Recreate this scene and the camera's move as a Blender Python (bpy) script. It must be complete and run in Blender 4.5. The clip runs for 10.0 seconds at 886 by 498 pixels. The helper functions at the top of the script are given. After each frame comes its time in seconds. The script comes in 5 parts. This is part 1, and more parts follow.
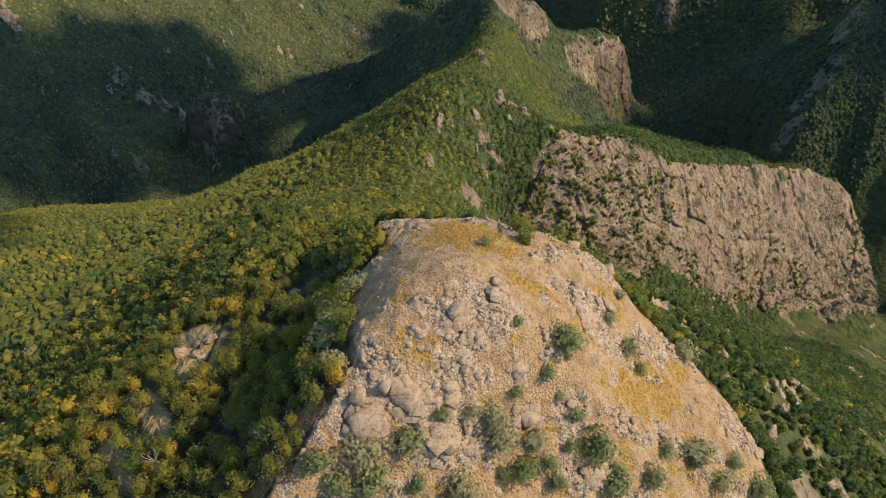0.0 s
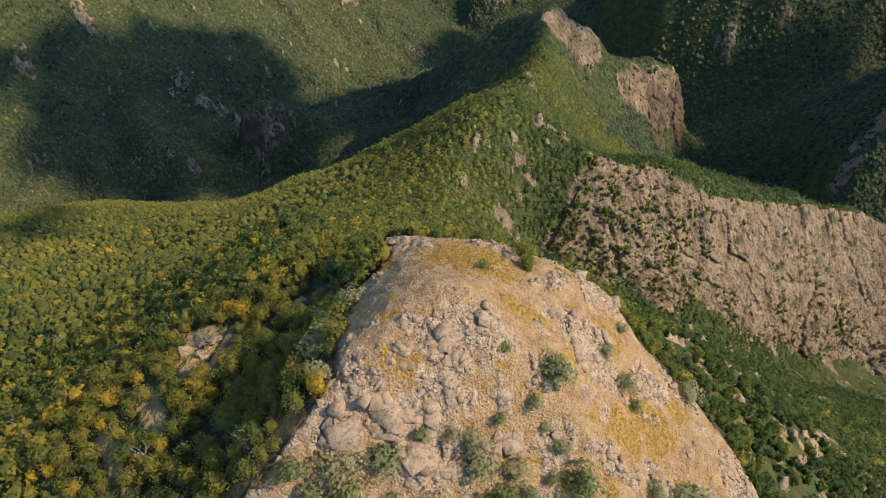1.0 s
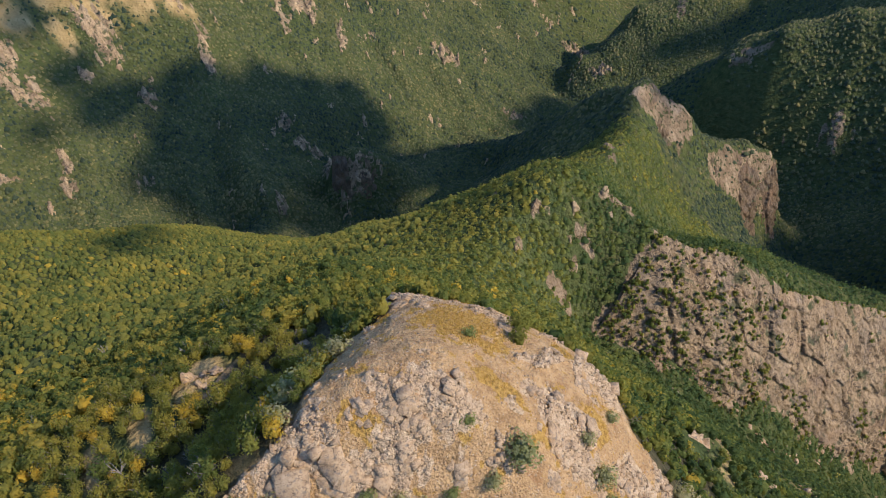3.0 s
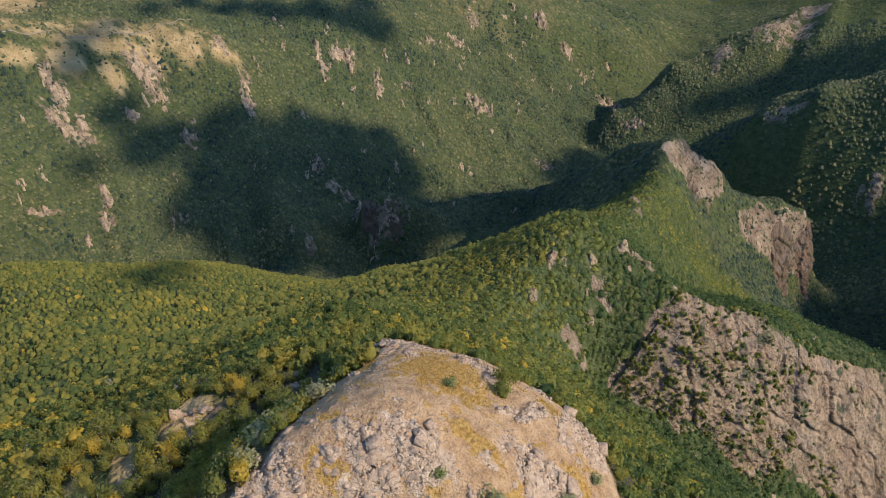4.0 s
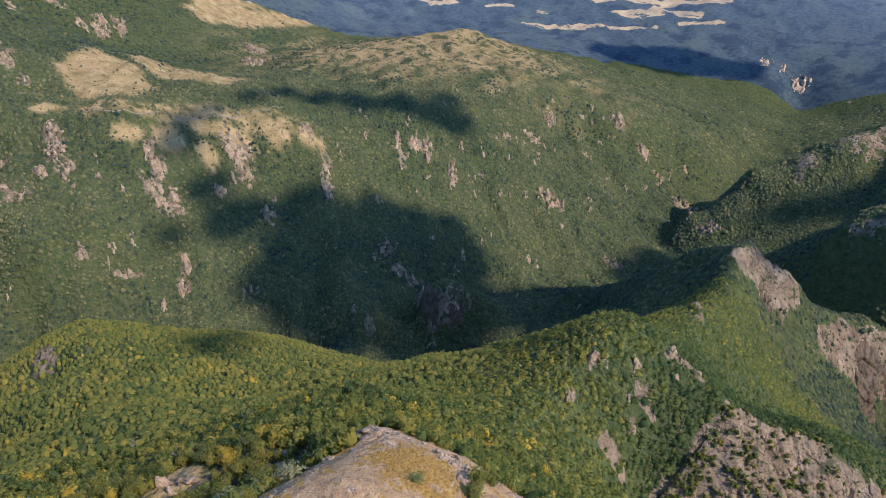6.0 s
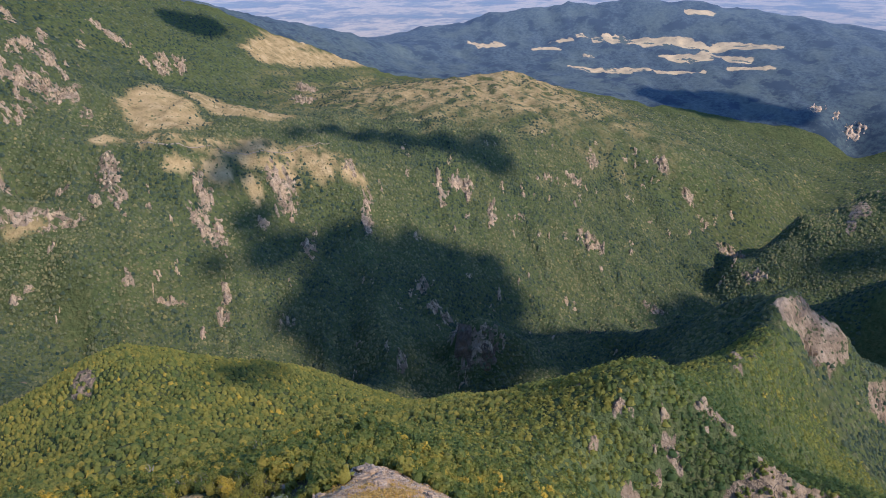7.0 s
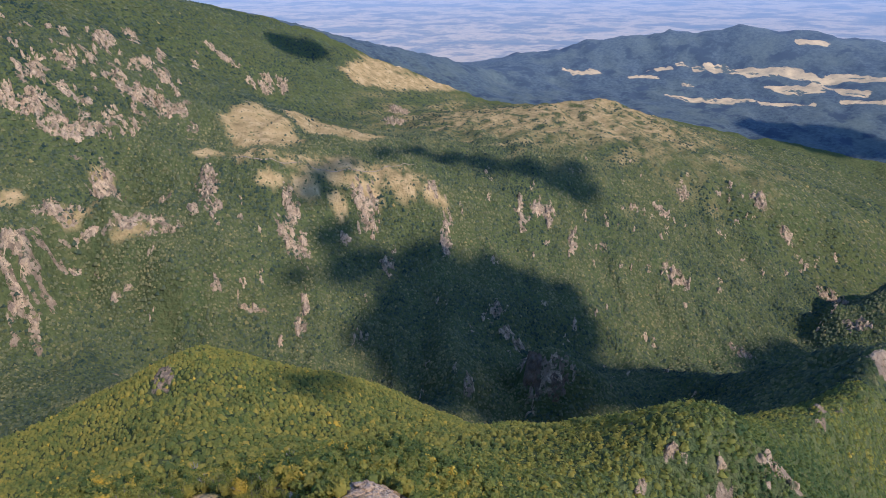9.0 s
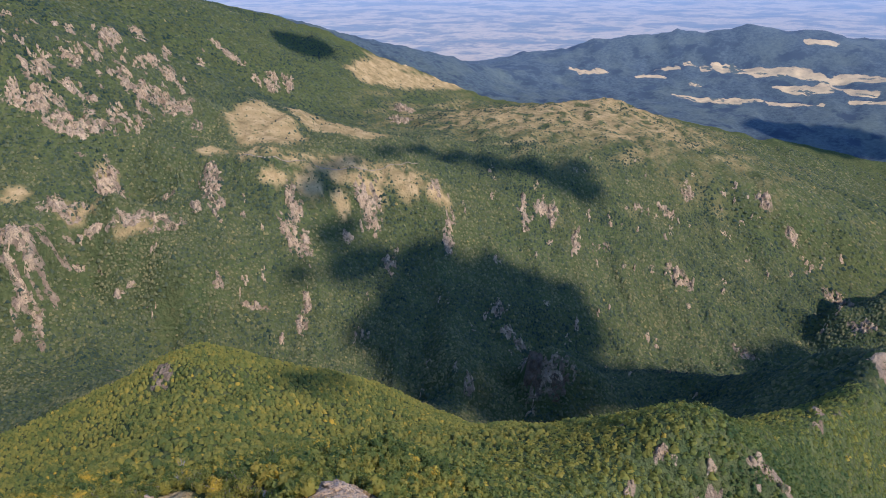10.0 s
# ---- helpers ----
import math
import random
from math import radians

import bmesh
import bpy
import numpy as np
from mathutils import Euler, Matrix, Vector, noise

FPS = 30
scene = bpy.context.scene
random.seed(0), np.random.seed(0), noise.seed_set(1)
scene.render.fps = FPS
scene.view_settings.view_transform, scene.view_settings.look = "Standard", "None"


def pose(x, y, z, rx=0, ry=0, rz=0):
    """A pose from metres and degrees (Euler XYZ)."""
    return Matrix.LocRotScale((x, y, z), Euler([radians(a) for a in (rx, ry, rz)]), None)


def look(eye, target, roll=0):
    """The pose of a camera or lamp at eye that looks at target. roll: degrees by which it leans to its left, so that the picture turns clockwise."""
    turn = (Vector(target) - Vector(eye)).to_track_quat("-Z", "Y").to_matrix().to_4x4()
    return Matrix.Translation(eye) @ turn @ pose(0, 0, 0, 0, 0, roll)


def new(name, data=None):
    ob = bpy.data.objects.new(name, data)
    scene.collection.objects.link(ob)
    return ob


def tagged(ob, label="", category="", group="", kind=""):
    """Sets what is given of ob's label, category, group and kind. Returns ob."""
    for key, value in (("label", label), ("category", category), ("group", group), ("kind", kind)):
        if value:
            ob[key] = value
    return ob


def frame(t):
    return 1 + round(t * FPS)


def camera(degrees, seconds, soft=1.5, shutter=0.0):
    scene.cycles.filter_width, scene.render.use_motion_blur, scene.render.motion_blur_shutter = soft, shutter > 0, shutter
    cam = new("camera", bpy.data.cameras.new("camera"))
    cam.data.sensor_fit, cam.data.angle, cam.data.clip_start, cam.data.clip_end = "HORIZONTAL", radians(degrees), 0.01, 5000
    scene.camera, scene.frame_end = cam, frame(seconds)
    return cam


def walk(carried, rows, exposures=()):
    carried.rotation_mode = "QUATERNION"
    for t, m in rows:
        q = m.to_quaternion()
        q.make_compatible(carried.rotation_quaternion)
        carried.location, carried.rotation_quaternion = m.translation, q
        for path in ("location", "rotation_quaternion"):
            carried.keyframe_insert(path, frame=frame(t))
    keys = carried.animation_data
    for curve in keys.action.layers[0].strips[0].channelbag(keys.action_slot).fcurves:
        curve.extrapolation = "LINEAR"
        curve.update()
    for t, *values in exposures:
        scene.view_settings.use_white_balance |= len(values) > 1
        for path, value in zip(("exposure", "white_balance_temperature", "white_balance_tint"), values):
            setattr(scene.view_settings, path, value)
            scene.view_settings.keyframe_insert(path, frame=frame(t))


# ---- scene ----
import itertools

cam = camera(69.34, 10.0, soft=0.5)
EYE = 700.0
ROWS = [
    (0.0, 0.00, 0.00, 0.00, 0.00, -47.17, 0.16),
    (0.5, 3.86, 0.11, 0.25, 2.91, -46.40, 0.07),
    (1.0, 7.72, 0.48, 0.50, 5.79, -45.60, 0.01),
    (1.5, 11.56, 1.11, 0.75, 8.62, -44.64, -0.06),
    (2.0, 15.37, 1.91, 0.95, 11.33, -43.47, -0.08),
    (2.5, 19.12, 2.91, 1.14, 13.83, -42.19, -0.13),
    (4.0, 30.16, 6.61, 1.50, 19.57, -36.39, -0.11),
    (4.5, 33.66, 7.95, 1.49, 21.29, -34.08, -0.06),
    (5.0, 37.06, 9.37, 1.46, 23.06, -31.92, -0.01),
    (5.5, 40.49, 11.00, 1.45, 25.15, -30.14, 0.00),
    (7.0, 50.65, 16.40, 1.72, 31.50, -25.07, 0.02),
    (7.5, 53.81, 18.26, 1.81, 33.59, -23.50, 0.03),
    (8.0, 56.84, 20.18, 1.81, 35.72, -22.83, 0.04),
    (8.5, 59.73, 22.27, 1.78, 37.83, -22.91, 0.03),
    (9.0, 62.51, 24.53, 1.74, 39.92, -22.99, -0.01),
    (9.5, 65.11, 26.89, 1.81, 40.61, -23.05, 0.02),
    (10.0, 67.61, 29.26, 1.90, 40.58, -23.10, 0.11),
]

walk(cam, [(t, pose(x, y, EYE + z, 90 + tilt, 0, turn) @ pose(0, 0, 0, 0, 0, roll)) for t, x, y, z, turn, tilt, roll in ROWS], [(0.0, 0.34, 6100, 13), (2.5, 0.38, 5850, 15), (5.5, 0.42, 5250, 20), (8.0, 0.43, 5100, 22), (10.0, 0.43, 5100, 22)])

# ---- daylight ----
SUN_AZIMUTH, SUN_HEIGHT = radians(94), radians(41)    # from north (+y) clockwise
world = bpy.data.worlds.new("sky")
scene.world = world
world.use_nodes = True
sky = world.node_tree.nodes.new("ShaderNodeTexSky")
sky.sky_type, sky.sun_disc = "NISHITA", False
sky.ozone_density, sky.dust_density = 4.0, 0.4
sky.sun_elevation, sky.sun_rotation = SUN_HEIGHT, SUN_AZIMUTH
deep = world.node_tree.nodes.new("ShaderNodeMix")
deep.data_type, deep.blend_type = "RGBA", "MULTIPLY"
deep.inputs[0].default_value = 1.0
deep.inputs[7].default_value = (0.94, 1.0, 1.16, 1.0)
world.node_tree.links.new(sky.outputs[0], deep.inputs[6])
world.node_tree.links.new(deep.outputs[2], world.node_tree.nodes["Background"].inputs[0])
world.node_tree.nodes["Background"].inputs[1].default_value = 0.19
sun = new("sun", bpy.data.lights.new("sun", "SUN"))
sun.data.energy, sun.data.angle, sun.data.color = 4.7, radians(0.6), (1.0, 0.81, 0.62)
TO_SUN = Vector((math.sin(SUN_AZIMUTH) * math.cos(SUN_HEIGHT), math.cos(SUN_AZIMUTH) * math.cos(SUN_HEIGHT), math.sin(SUN_HEIGHT)))
sun.matrix_world = look((0, 0, 2000), Vector((0, 0, 2000)) - TO_SUN)

# ---- the lie of the land: crest lines, valley floors and brows, altitudes in metres ----
LAND = {
    "knoll_tail": [(-5, 106, 592), (-28, 125, 575), (-25, 150, 553), (-12, 190, 520), (-5, 216, 503)],
    "hill_crest": [(-12, 236, 510), (0, 262, 527), (12, 282, 524), (14, 330, 488), (15, 410, 440), (31, 464, 429), (37, 501, 418), (41, 541, 411), (42, 581, 410)],
    "horn": [(42, 590, 410), (44, 617, 411), (54, 640, 408), (61, 652, 403)],
    "horn_spur": [(25, 671, 376), (0, 700, 345), (-52, 745, 285), (-131, 782, 222), (-224, 787, 178)],
    "horn_foot_west": [(-80, 480, 300), (-95, 560, 258), (-110, 640, 226), (-120, 720, 205)],
    "horn_west": [(16, 500, 392), (20, 545, 383), (22, 585, 379), (25, 620, 379), (24, 648, 366)],
    "horn_back": [(75, 700, 300), (40, 740, 262), (0, 800, 215), (-60, 850, 185)],
    "horn_shoulder": [(67, 650, 386), (94, 659, 370), (110, 662, 357), (114, 647, 346), (79, 610, 355)],
    "buttress": [(130, 650, 324), (155, 690, 312), (190, 715, 300), (220, 730, 286)],
    "buttress_back": [(130, 760, 240), (200, 780, 190), (245, 750, 180)],
    "buttress_foot": [(165, 640, 272), (205, 665, 225), (240, 690, 190)],
    "east_flank": [(48, 276, 500), (60, 340, 440), (80, 430, 372), (93, 459, 366), (110, 530, 325), (150, 588, 296)],
    "cliff_brow": [(56, 269, 498), (101, 283, 483), (129, 287, 462), (175, 317, 435), (214, 338, 417), (268, 368, 388), (301, 374, 372), (320, 368, 351)],
    "cliff_foot": [(8, 226, 492), (34, 232, 458), (65, 231, 451), (104, 240, 428), (154, 257, 392), (229, 291, 323), (308, 314, 278), (358, 319, 269)],
    "cliff_back": [(120, 345, 440), (165, 370, 405), (215, 395, 370), (265, 415, 330), (320, 420, 290), (350, 395, 262)],
    "gully": [(25, 150, 535), (50, 190, 488), (85, 205, 452), (120, 222, 416), (175, 235, 372), (240, 255, 325), (300, 275, 300), (380, 300, 250)],
    "east_shelf": [(64, 117, 553), (95, 150, 495), (127, 178, 460), (159, 188, 431), (246, 230, 362), (340, 230, 300)],
    "east_slope": [(90, 90, 548), (124, 114, 509), (200, 130, 450), (320, 120, 340)],
    "knoll_west": [(-50, 60, 598), (-50, 90, 590), (-68, 91, 575), (-75, 50, 589), (-107, 92, 547)],
    "knoll_south": [(-60, 10, 588), (-20, 8, 585), (20, 15, 588), (80, 20, 545)],
    "knoll_crest": [(-34, 22, 600), (-24, 36, 615), (-18, 45, 620), (-9, 52, 625), (-4, 62, 626)],
    "knoll_top": [(3, 61, 627), (9, 68, 622), (12, 80, 615), (10, 90, 612), (0, 90, 611), (-8, 88, 612), (-13, 91, 610)],
    "knoll_face": [(-10, 36, 608), (4, 46, 612), (13, 49, 610), (23, 53, 609), (37, 56, 598), (47, 58, 594)],
    "knoll_side": [(8, 60, 624), (20, 58, 615), (32, 73, 606), (37, 67, 600)],
    "knoll_edge": [(22, 90, 606), (31, 86, 604), (36, 78, 602), (43, 75, 595), (51, 72, 588), (57, 62, 586), (62, 52, 582)],
    "knoll_back": [(18, 104, 588), (34, 98, 586), (50, 90, 575), (60, 87, 568), (68, 66, 569), (73, 54, 562)],
    "knoll_foot_west": [(-42, 24, 600), (-34, 38, 604), (-31, 50, 604), (-28, 60, 604), (-25, 68, 604), (-22, 78, 603), (-22, 90, 600)],
    "bowl": [(-60, 150, 555), (-90, 200, 500), (-130, 235, 465), (-175, 250, 435), (-219, 270, 405), (-260, 340, 360), (-290, 430, 290)],
    "spur_crest": [(-160, 110, 515), (-230, 170, 465), (-312, 226, 408), (-385, 250, 399), (-450, 275, 375), (-506, 299, 330), (-560, 310, 285)],
    "spur_flank": [(-209, 193, 447), (-235, 205, 438), (-300, 290, 390), (-340, 320, 368), (-345, 380, 330), (-370, 430, 285)],
    "west_shoulder": [(-51, 262, 496), (-80, 299, 460), (-145, 337, 403), (-190, 390, 340), (-230, 460, 270)],
    "crest_west": [(-30, 340, 462), (-50, 430, 385), (-75, 520, 305)],
    "stream": [(-900, 120, 330), (-760, 200, 280), (-655, 290, 236), (-560, 390, 222), (-450, 470, 212), (-380, 510, 205), (-312, 560, 196), (-320, 625, 188), (-320, 700, 180), (-265, 790, 168), (-160, 920, 155), (-80, 1040, 152), (-60, 1200, 140), (0, 1400, 128), (30, 1750, 115), (140, 2400, 95)],
    "gorge": [(420, 380, 190), (350, 460, 178), (300, 580, 168), (275, 700, 162), (235, 830, 158), (120, 890, 155), (10, 980, 152)],
    "gorge_dome": [(-340, 552, 248), (-358, 575, 253), (-385, 592, 252), (-415, 600, 250)],
    "gorge_pillar": [(-302, 634, 260), (-275, 631, 264), (-250, 630, 265), (-226, 640, 248), (-208, 655, 228)],
    "gorge_pillar_foot": [(-296, 600, 204), (-268, 592, 204), (-236, 594, 206), (-205, 615, 206)],
    "wall_foot": [(-690, 249, 285), (-671, 345, 250), (-600, 440, 250), (-540, 560, 250), (-465, 650, 250), (-400, 720, 245), (-330, 860, 215), (-240, 980, 190), (-150, 1090, 170), (-90, 1250, 165)],
    "wall_mid": [(-787, 301, 305), (-700, 380, 345), (-675, 470, 350), (-672, 540, 345), (-650, 610, 325), (-590, 700, 300), (-520, 780, 290), (-440, 900, 265), (-330, 1040, 245), (-280, 1180, 230), (-200, 1320, 215), (-90, 1440, 175)],
    "wall_brow": [(-860, 420, 370), (-820, 500, 410), (-770, 590, 440), (-700, 690, 402), (-620, 780, 380), (-584, 891, 362), (-522, 1075, 353), (-420, 1342, 335), (-245, 1394, 285), (-92, 1470, 216), (-20, 1950, 150)],
    "plateau": [(-851, 597, 436), (-1006, 669, 472), (-1046, 757, 474), (-950, 880, 410), (-1045, 1035, 370), (-1026, 1128, 346)],
    "dome": [(-1000, 1300, 348), (-988, 1549, 342), (-812, 1825, 357), (-610, 1858, 300), (-390, 1822, 258), (-216, 1807, 215)],
    "plateau_north": [(-1381, 1011, 400), (-1269, 1159, 350), (-1248, 1330, 330), (-1300, 1700, 290), (-1360, 2081, 272), (-880, 2289, 240), (-397, 2282, 190), (-126, 2221, 135)],
    "mountain_foot": [(-807, 241, 400), (-821, 365, 420), (-880, 480, 440), (-930, 560, 450)],
    "mountain_crag": [(-1086, 330, 600), (-1112, 442, 585), (-1222, 575, 603), (-1210, 715, 538), (-1060, 690, 482)],
    "mountain_crest": [(-1350, 250, 690), (-1578, 758, 672), (-1660, 933, 630), (-1760, 1255, 570), (-1803, 1532, 528), (-1850, 1785, 470), (-1764, 2080, 405), (-1564, 2366, 318)],
    "mountain_side": [(-1420, 950, 470), (-1500, 1300, 430), (-1560, 1650, 390), (-1500, 2000, 330)],
    "mountain_gap": [(-1330, 780, 500), (-1360, 880, 470)],
    "far_hill": [(-1936, 2651, 303), (-1779, 2764, 351), (-1481, 2943, 418), (-1137, 3102, 470), (-848, 3200, 503), (-588, 3263, 488), (-343, 3304, 454), (300, 3300, 380)],
    "field_belt": [(-1813, 2366, 281), (-1533, 2326, 272), (-1384, 2540, 267), (-1135, 2832, 331), (-795, 2903, 330), (-481, 2928, 324), (-273, 2909, 330), (300, 2800, 300)],
    "field_belt_low": [(-779, 2698, 250), (-547, 2812, 285), (-273, 2758, 280)],
    "far_valley": [(-714, 2404, 216), (-519, 2408, 200), (-341, 2394, 195), (-155, 2369, 165), (200, 2480, 205)],
    "far_hill_back": [(-2000, 3000, 230), (-1300, 3500, 250), (-500, 3700, 250), (600, 3700, 250)],
    "east_ridge": [(900, 500, 520), (700, 600, 450), (560, 640, 410), (452, 660, 372), (411, 600, 335), (376, 556, 290), (345, 520, 235)],
    "east_ridge_second": [(800, 900, 540), (500, 920, 450), (340, 925, 400), (235, 931, 350), (173, 942, 298), (101, 959, 232)],
    "east_ridge_third": [(800, 1500, 540), (500, 1430, 440), (274, 1391, 360), (136, 1307, 312), (43, 1231, 270), (-45, 1150, 200)],
    "east_notch": [(700, 780, 360), (500, 800, 270), (380, 790, 222), (290, 760, 178)],
    "east_notch_second": [(600, 1150, 400), (400, 1130, 320), (258, 1120, 260), (120, 1070, 200), (40, 1050, 168)],
    "near_east": [(500, 150, 300), (560, 300, 260), (800, 100, 330)],
    "west_hollow": [(-240, 90, 460), (-330, 110, 400), (-420, 110, 350), (-520, 100, 320)],
    "behind": [(-150, 0, 550), (0, -150, 530), (250, -100, 460), (-400, -100, 420), (-200, -500, 500), (600, -500, 450), (-800, -300, 460)],
    "far_east": [(1500, 300, 600), (1400, 1200, 550), (1200, 2000, 450), (1500, -800, 600)],
    "far_rim": [(-1500, -900, 650), (-1900, 300, 700), (0, -1800, 650)],
}


def densify(points, step):
    out = []
    for a, b in zip(points, points[1:]):
        n = max(1, int(math.dist(a, b) / step))
        out += [tuple(p + (q - p) * i / n for p, q in zip(a, b)) for i in range(n)]
    return out + [points[-1]]


def gap(d):
    return np.sqrt(d * d + 36.0)


CENTRES = np.array([p for line in LAND.values() for p in densify(line, 25 + 0.05 * math.hypot(line[0][0], line[0][1]))], float)
KERNEL = gap(np.hypot(CENTRES[:, None, 0] - CENTRES[None, :, 0], CENTRES[:, None, 1] - CENTRES[None, :, 1]))
KERNEL[np.diag_indices(len(CENTRES))] -= 2.0
BORDER = np.column_stack([np.ones(len(CENTRES)), CENTRES[:, :2] / 1000])
WEIGHTS = np.linalg.solve(np.block([[KERNEL, BORDER], [BORDER.T, np.zeros((3, 3))]]), np.concatenate([CENTRES[:, 2], np.zeros(3)]))


def base_height(x, y):
    out = np.empty(len(x))
    for i in range(0, len(x), 20000):
        a, b = x[i:i + 20000], y[i:i + 20000]
        k = gap(np.hypot(a[:, None] - CENTRES[None, :, 0], b[:, None] - CENTRES[None, :, 1]))
        out[i:i + 20000] = k @ WEIGHTS[:-3] + WEIGHTS[-3] + WEIGHTS[-2] * a / 1000 + WEIGHTS[-1] * b / 1000
    return out


# ---- noise ----
HASH = np.random.RandomState(7).permutation(1024)
TURNS = np.random.RandomState(8).uniform(-1, 1, (1024, 3))
TURNS /= np.linalg.norm(TURNS, axis=1)[:, None]


def grain(x, y, z=None):
    """Gradient noise of about -1 to 1."""
    z = np.zeros_like(x) if z is None else z
    i, j, k = (np.floor(v).astype(np.int64) for v in (x, y, z))
    u, v, w = x - i, y - j, z - k
    su, sv, sw = (q * q * q * (q * (q * 6 - 15) + 10) for q in (u, v, w))
    out = 0
    for a in (0, 1):
        for b in (0, 1):
            for c in (0, 1):
                g = TURNS[HASH[(HASH[(HASH[(i + a) & 1023] + j + b) & 1023] + k + c) & 1023]]
                d = g[:, 0] * (u - a) + g[:, 1] * (v - b) + g[:, 2] * (w - c)
                out = out + d * (su if a else 1 - su) * (sv if b else 1 - sv) * (sw if c else 1 - sw)
    return out * 1.5


def rough(x, y, z=None, octaves=4, ridged=False):
    out, size, total = 0, 1.0, 0
    for o in range(octaves):
        n = grain(x * 2 ** o + 17.3 * o, y * 2 ** o - 9.1 * o, None if z is None else z * 2 ** o + 5.7 * o)
        out = out + size * (1 - 2 * np.abs(n) if ridged else n)
        total += size
        size *= 0.5
    return out / total


def ease(a, b, v):
    q = np.clip((v - a) / (b - a), 0, 1)
    return q * q * (3 - 2 * q)


def height(x, y):
    r = np.hypot(x, y)
    z = base_height(x, y)
    far = ease(120, 500, r)
    # ribs and ravines that run down the canyon walls
    wall = ease(520, 700, r) * ease(300, 0, x)
    z = z + wall * (13 * rough((0.76 * x + 0.64 * y) / 75, (0.64 * x - 0.76 * y) / 240, octaves=3, ridged=True) - 3)
    # ribs that run down from the crests east of the gorge
    spurs = ease(90, 210, x) * ease(470, 600, r) * ease(2300, 1700, r)
    z = z + spurs * (26 * rough((x - 0.25 * y) / 120 + 0.3, (y + 0.25 * x) / 420, octaves=2, ridged=True) - 6)
    # hummocks and hollows under the wood on the spur
    z = z + ease(-80, -170, x) * ease(560, 430, r) * 11 * rough(x / 62 + 5, y / 62, octaves=3)
    z = z + far * (9 * rough(x / 90, y / 90, octaves=4, ridged=True) - 2) + 1.0 * rough(x / 17, y / 17, octaves=3)
    return z


def distant_height(x, y):
    """The plain beyond the hills, climbing to the horizon."""
    r = np.hypot(x, y)
    return np.interp(r, [3300, 3500, 4000, 5000], [225, 290, 440, 650]) + 12 * rough(x / 300, y / 300, octaves=3)


# ---- meshes ----
def mesh_object(name, points, faces, material, smooth=False):
    me = bpy.data.meshes.new(name)
    faces = np.asarray(faces, np.int32)
    me.vertices.add(len(points))
    me.vertices.foreach_set("co", np.asarray(points, np.float32).ravel())
    me.loops.add(faces.size)
    me.loops.foreach_set("vertex_index", faces.ravel())
    me.polygons.add(len(faces))
    me.polygons.foreach_set("loop_start", np.arange(len(faces), dtype=np.int32) * faces.shape[1])
    if smooth:
        me.polygons.foreach_set("use_smooth", np.ones(len(faces), bool))
    me.update(calc_edges=True)
    me.materials.append(material)
    return new(name, me)


def attribute(ob, name, values):
    ob.data.attributes.new(name, "FLOAT", "POINT").data.foreach_set("value", np.asarray(values, np.float32))


def grid_faces(n, m, loop=False):
    a = np.arange(n * m).reshape(n, m)
    b = np.concatenate([a, a[:, :1]], 1) if loop else a
    return np.stack([b[:-1, :-1], b[:-1, 1:], b[1:, 1:], b[1:, :-1]], -1).reshape(-1, 4)


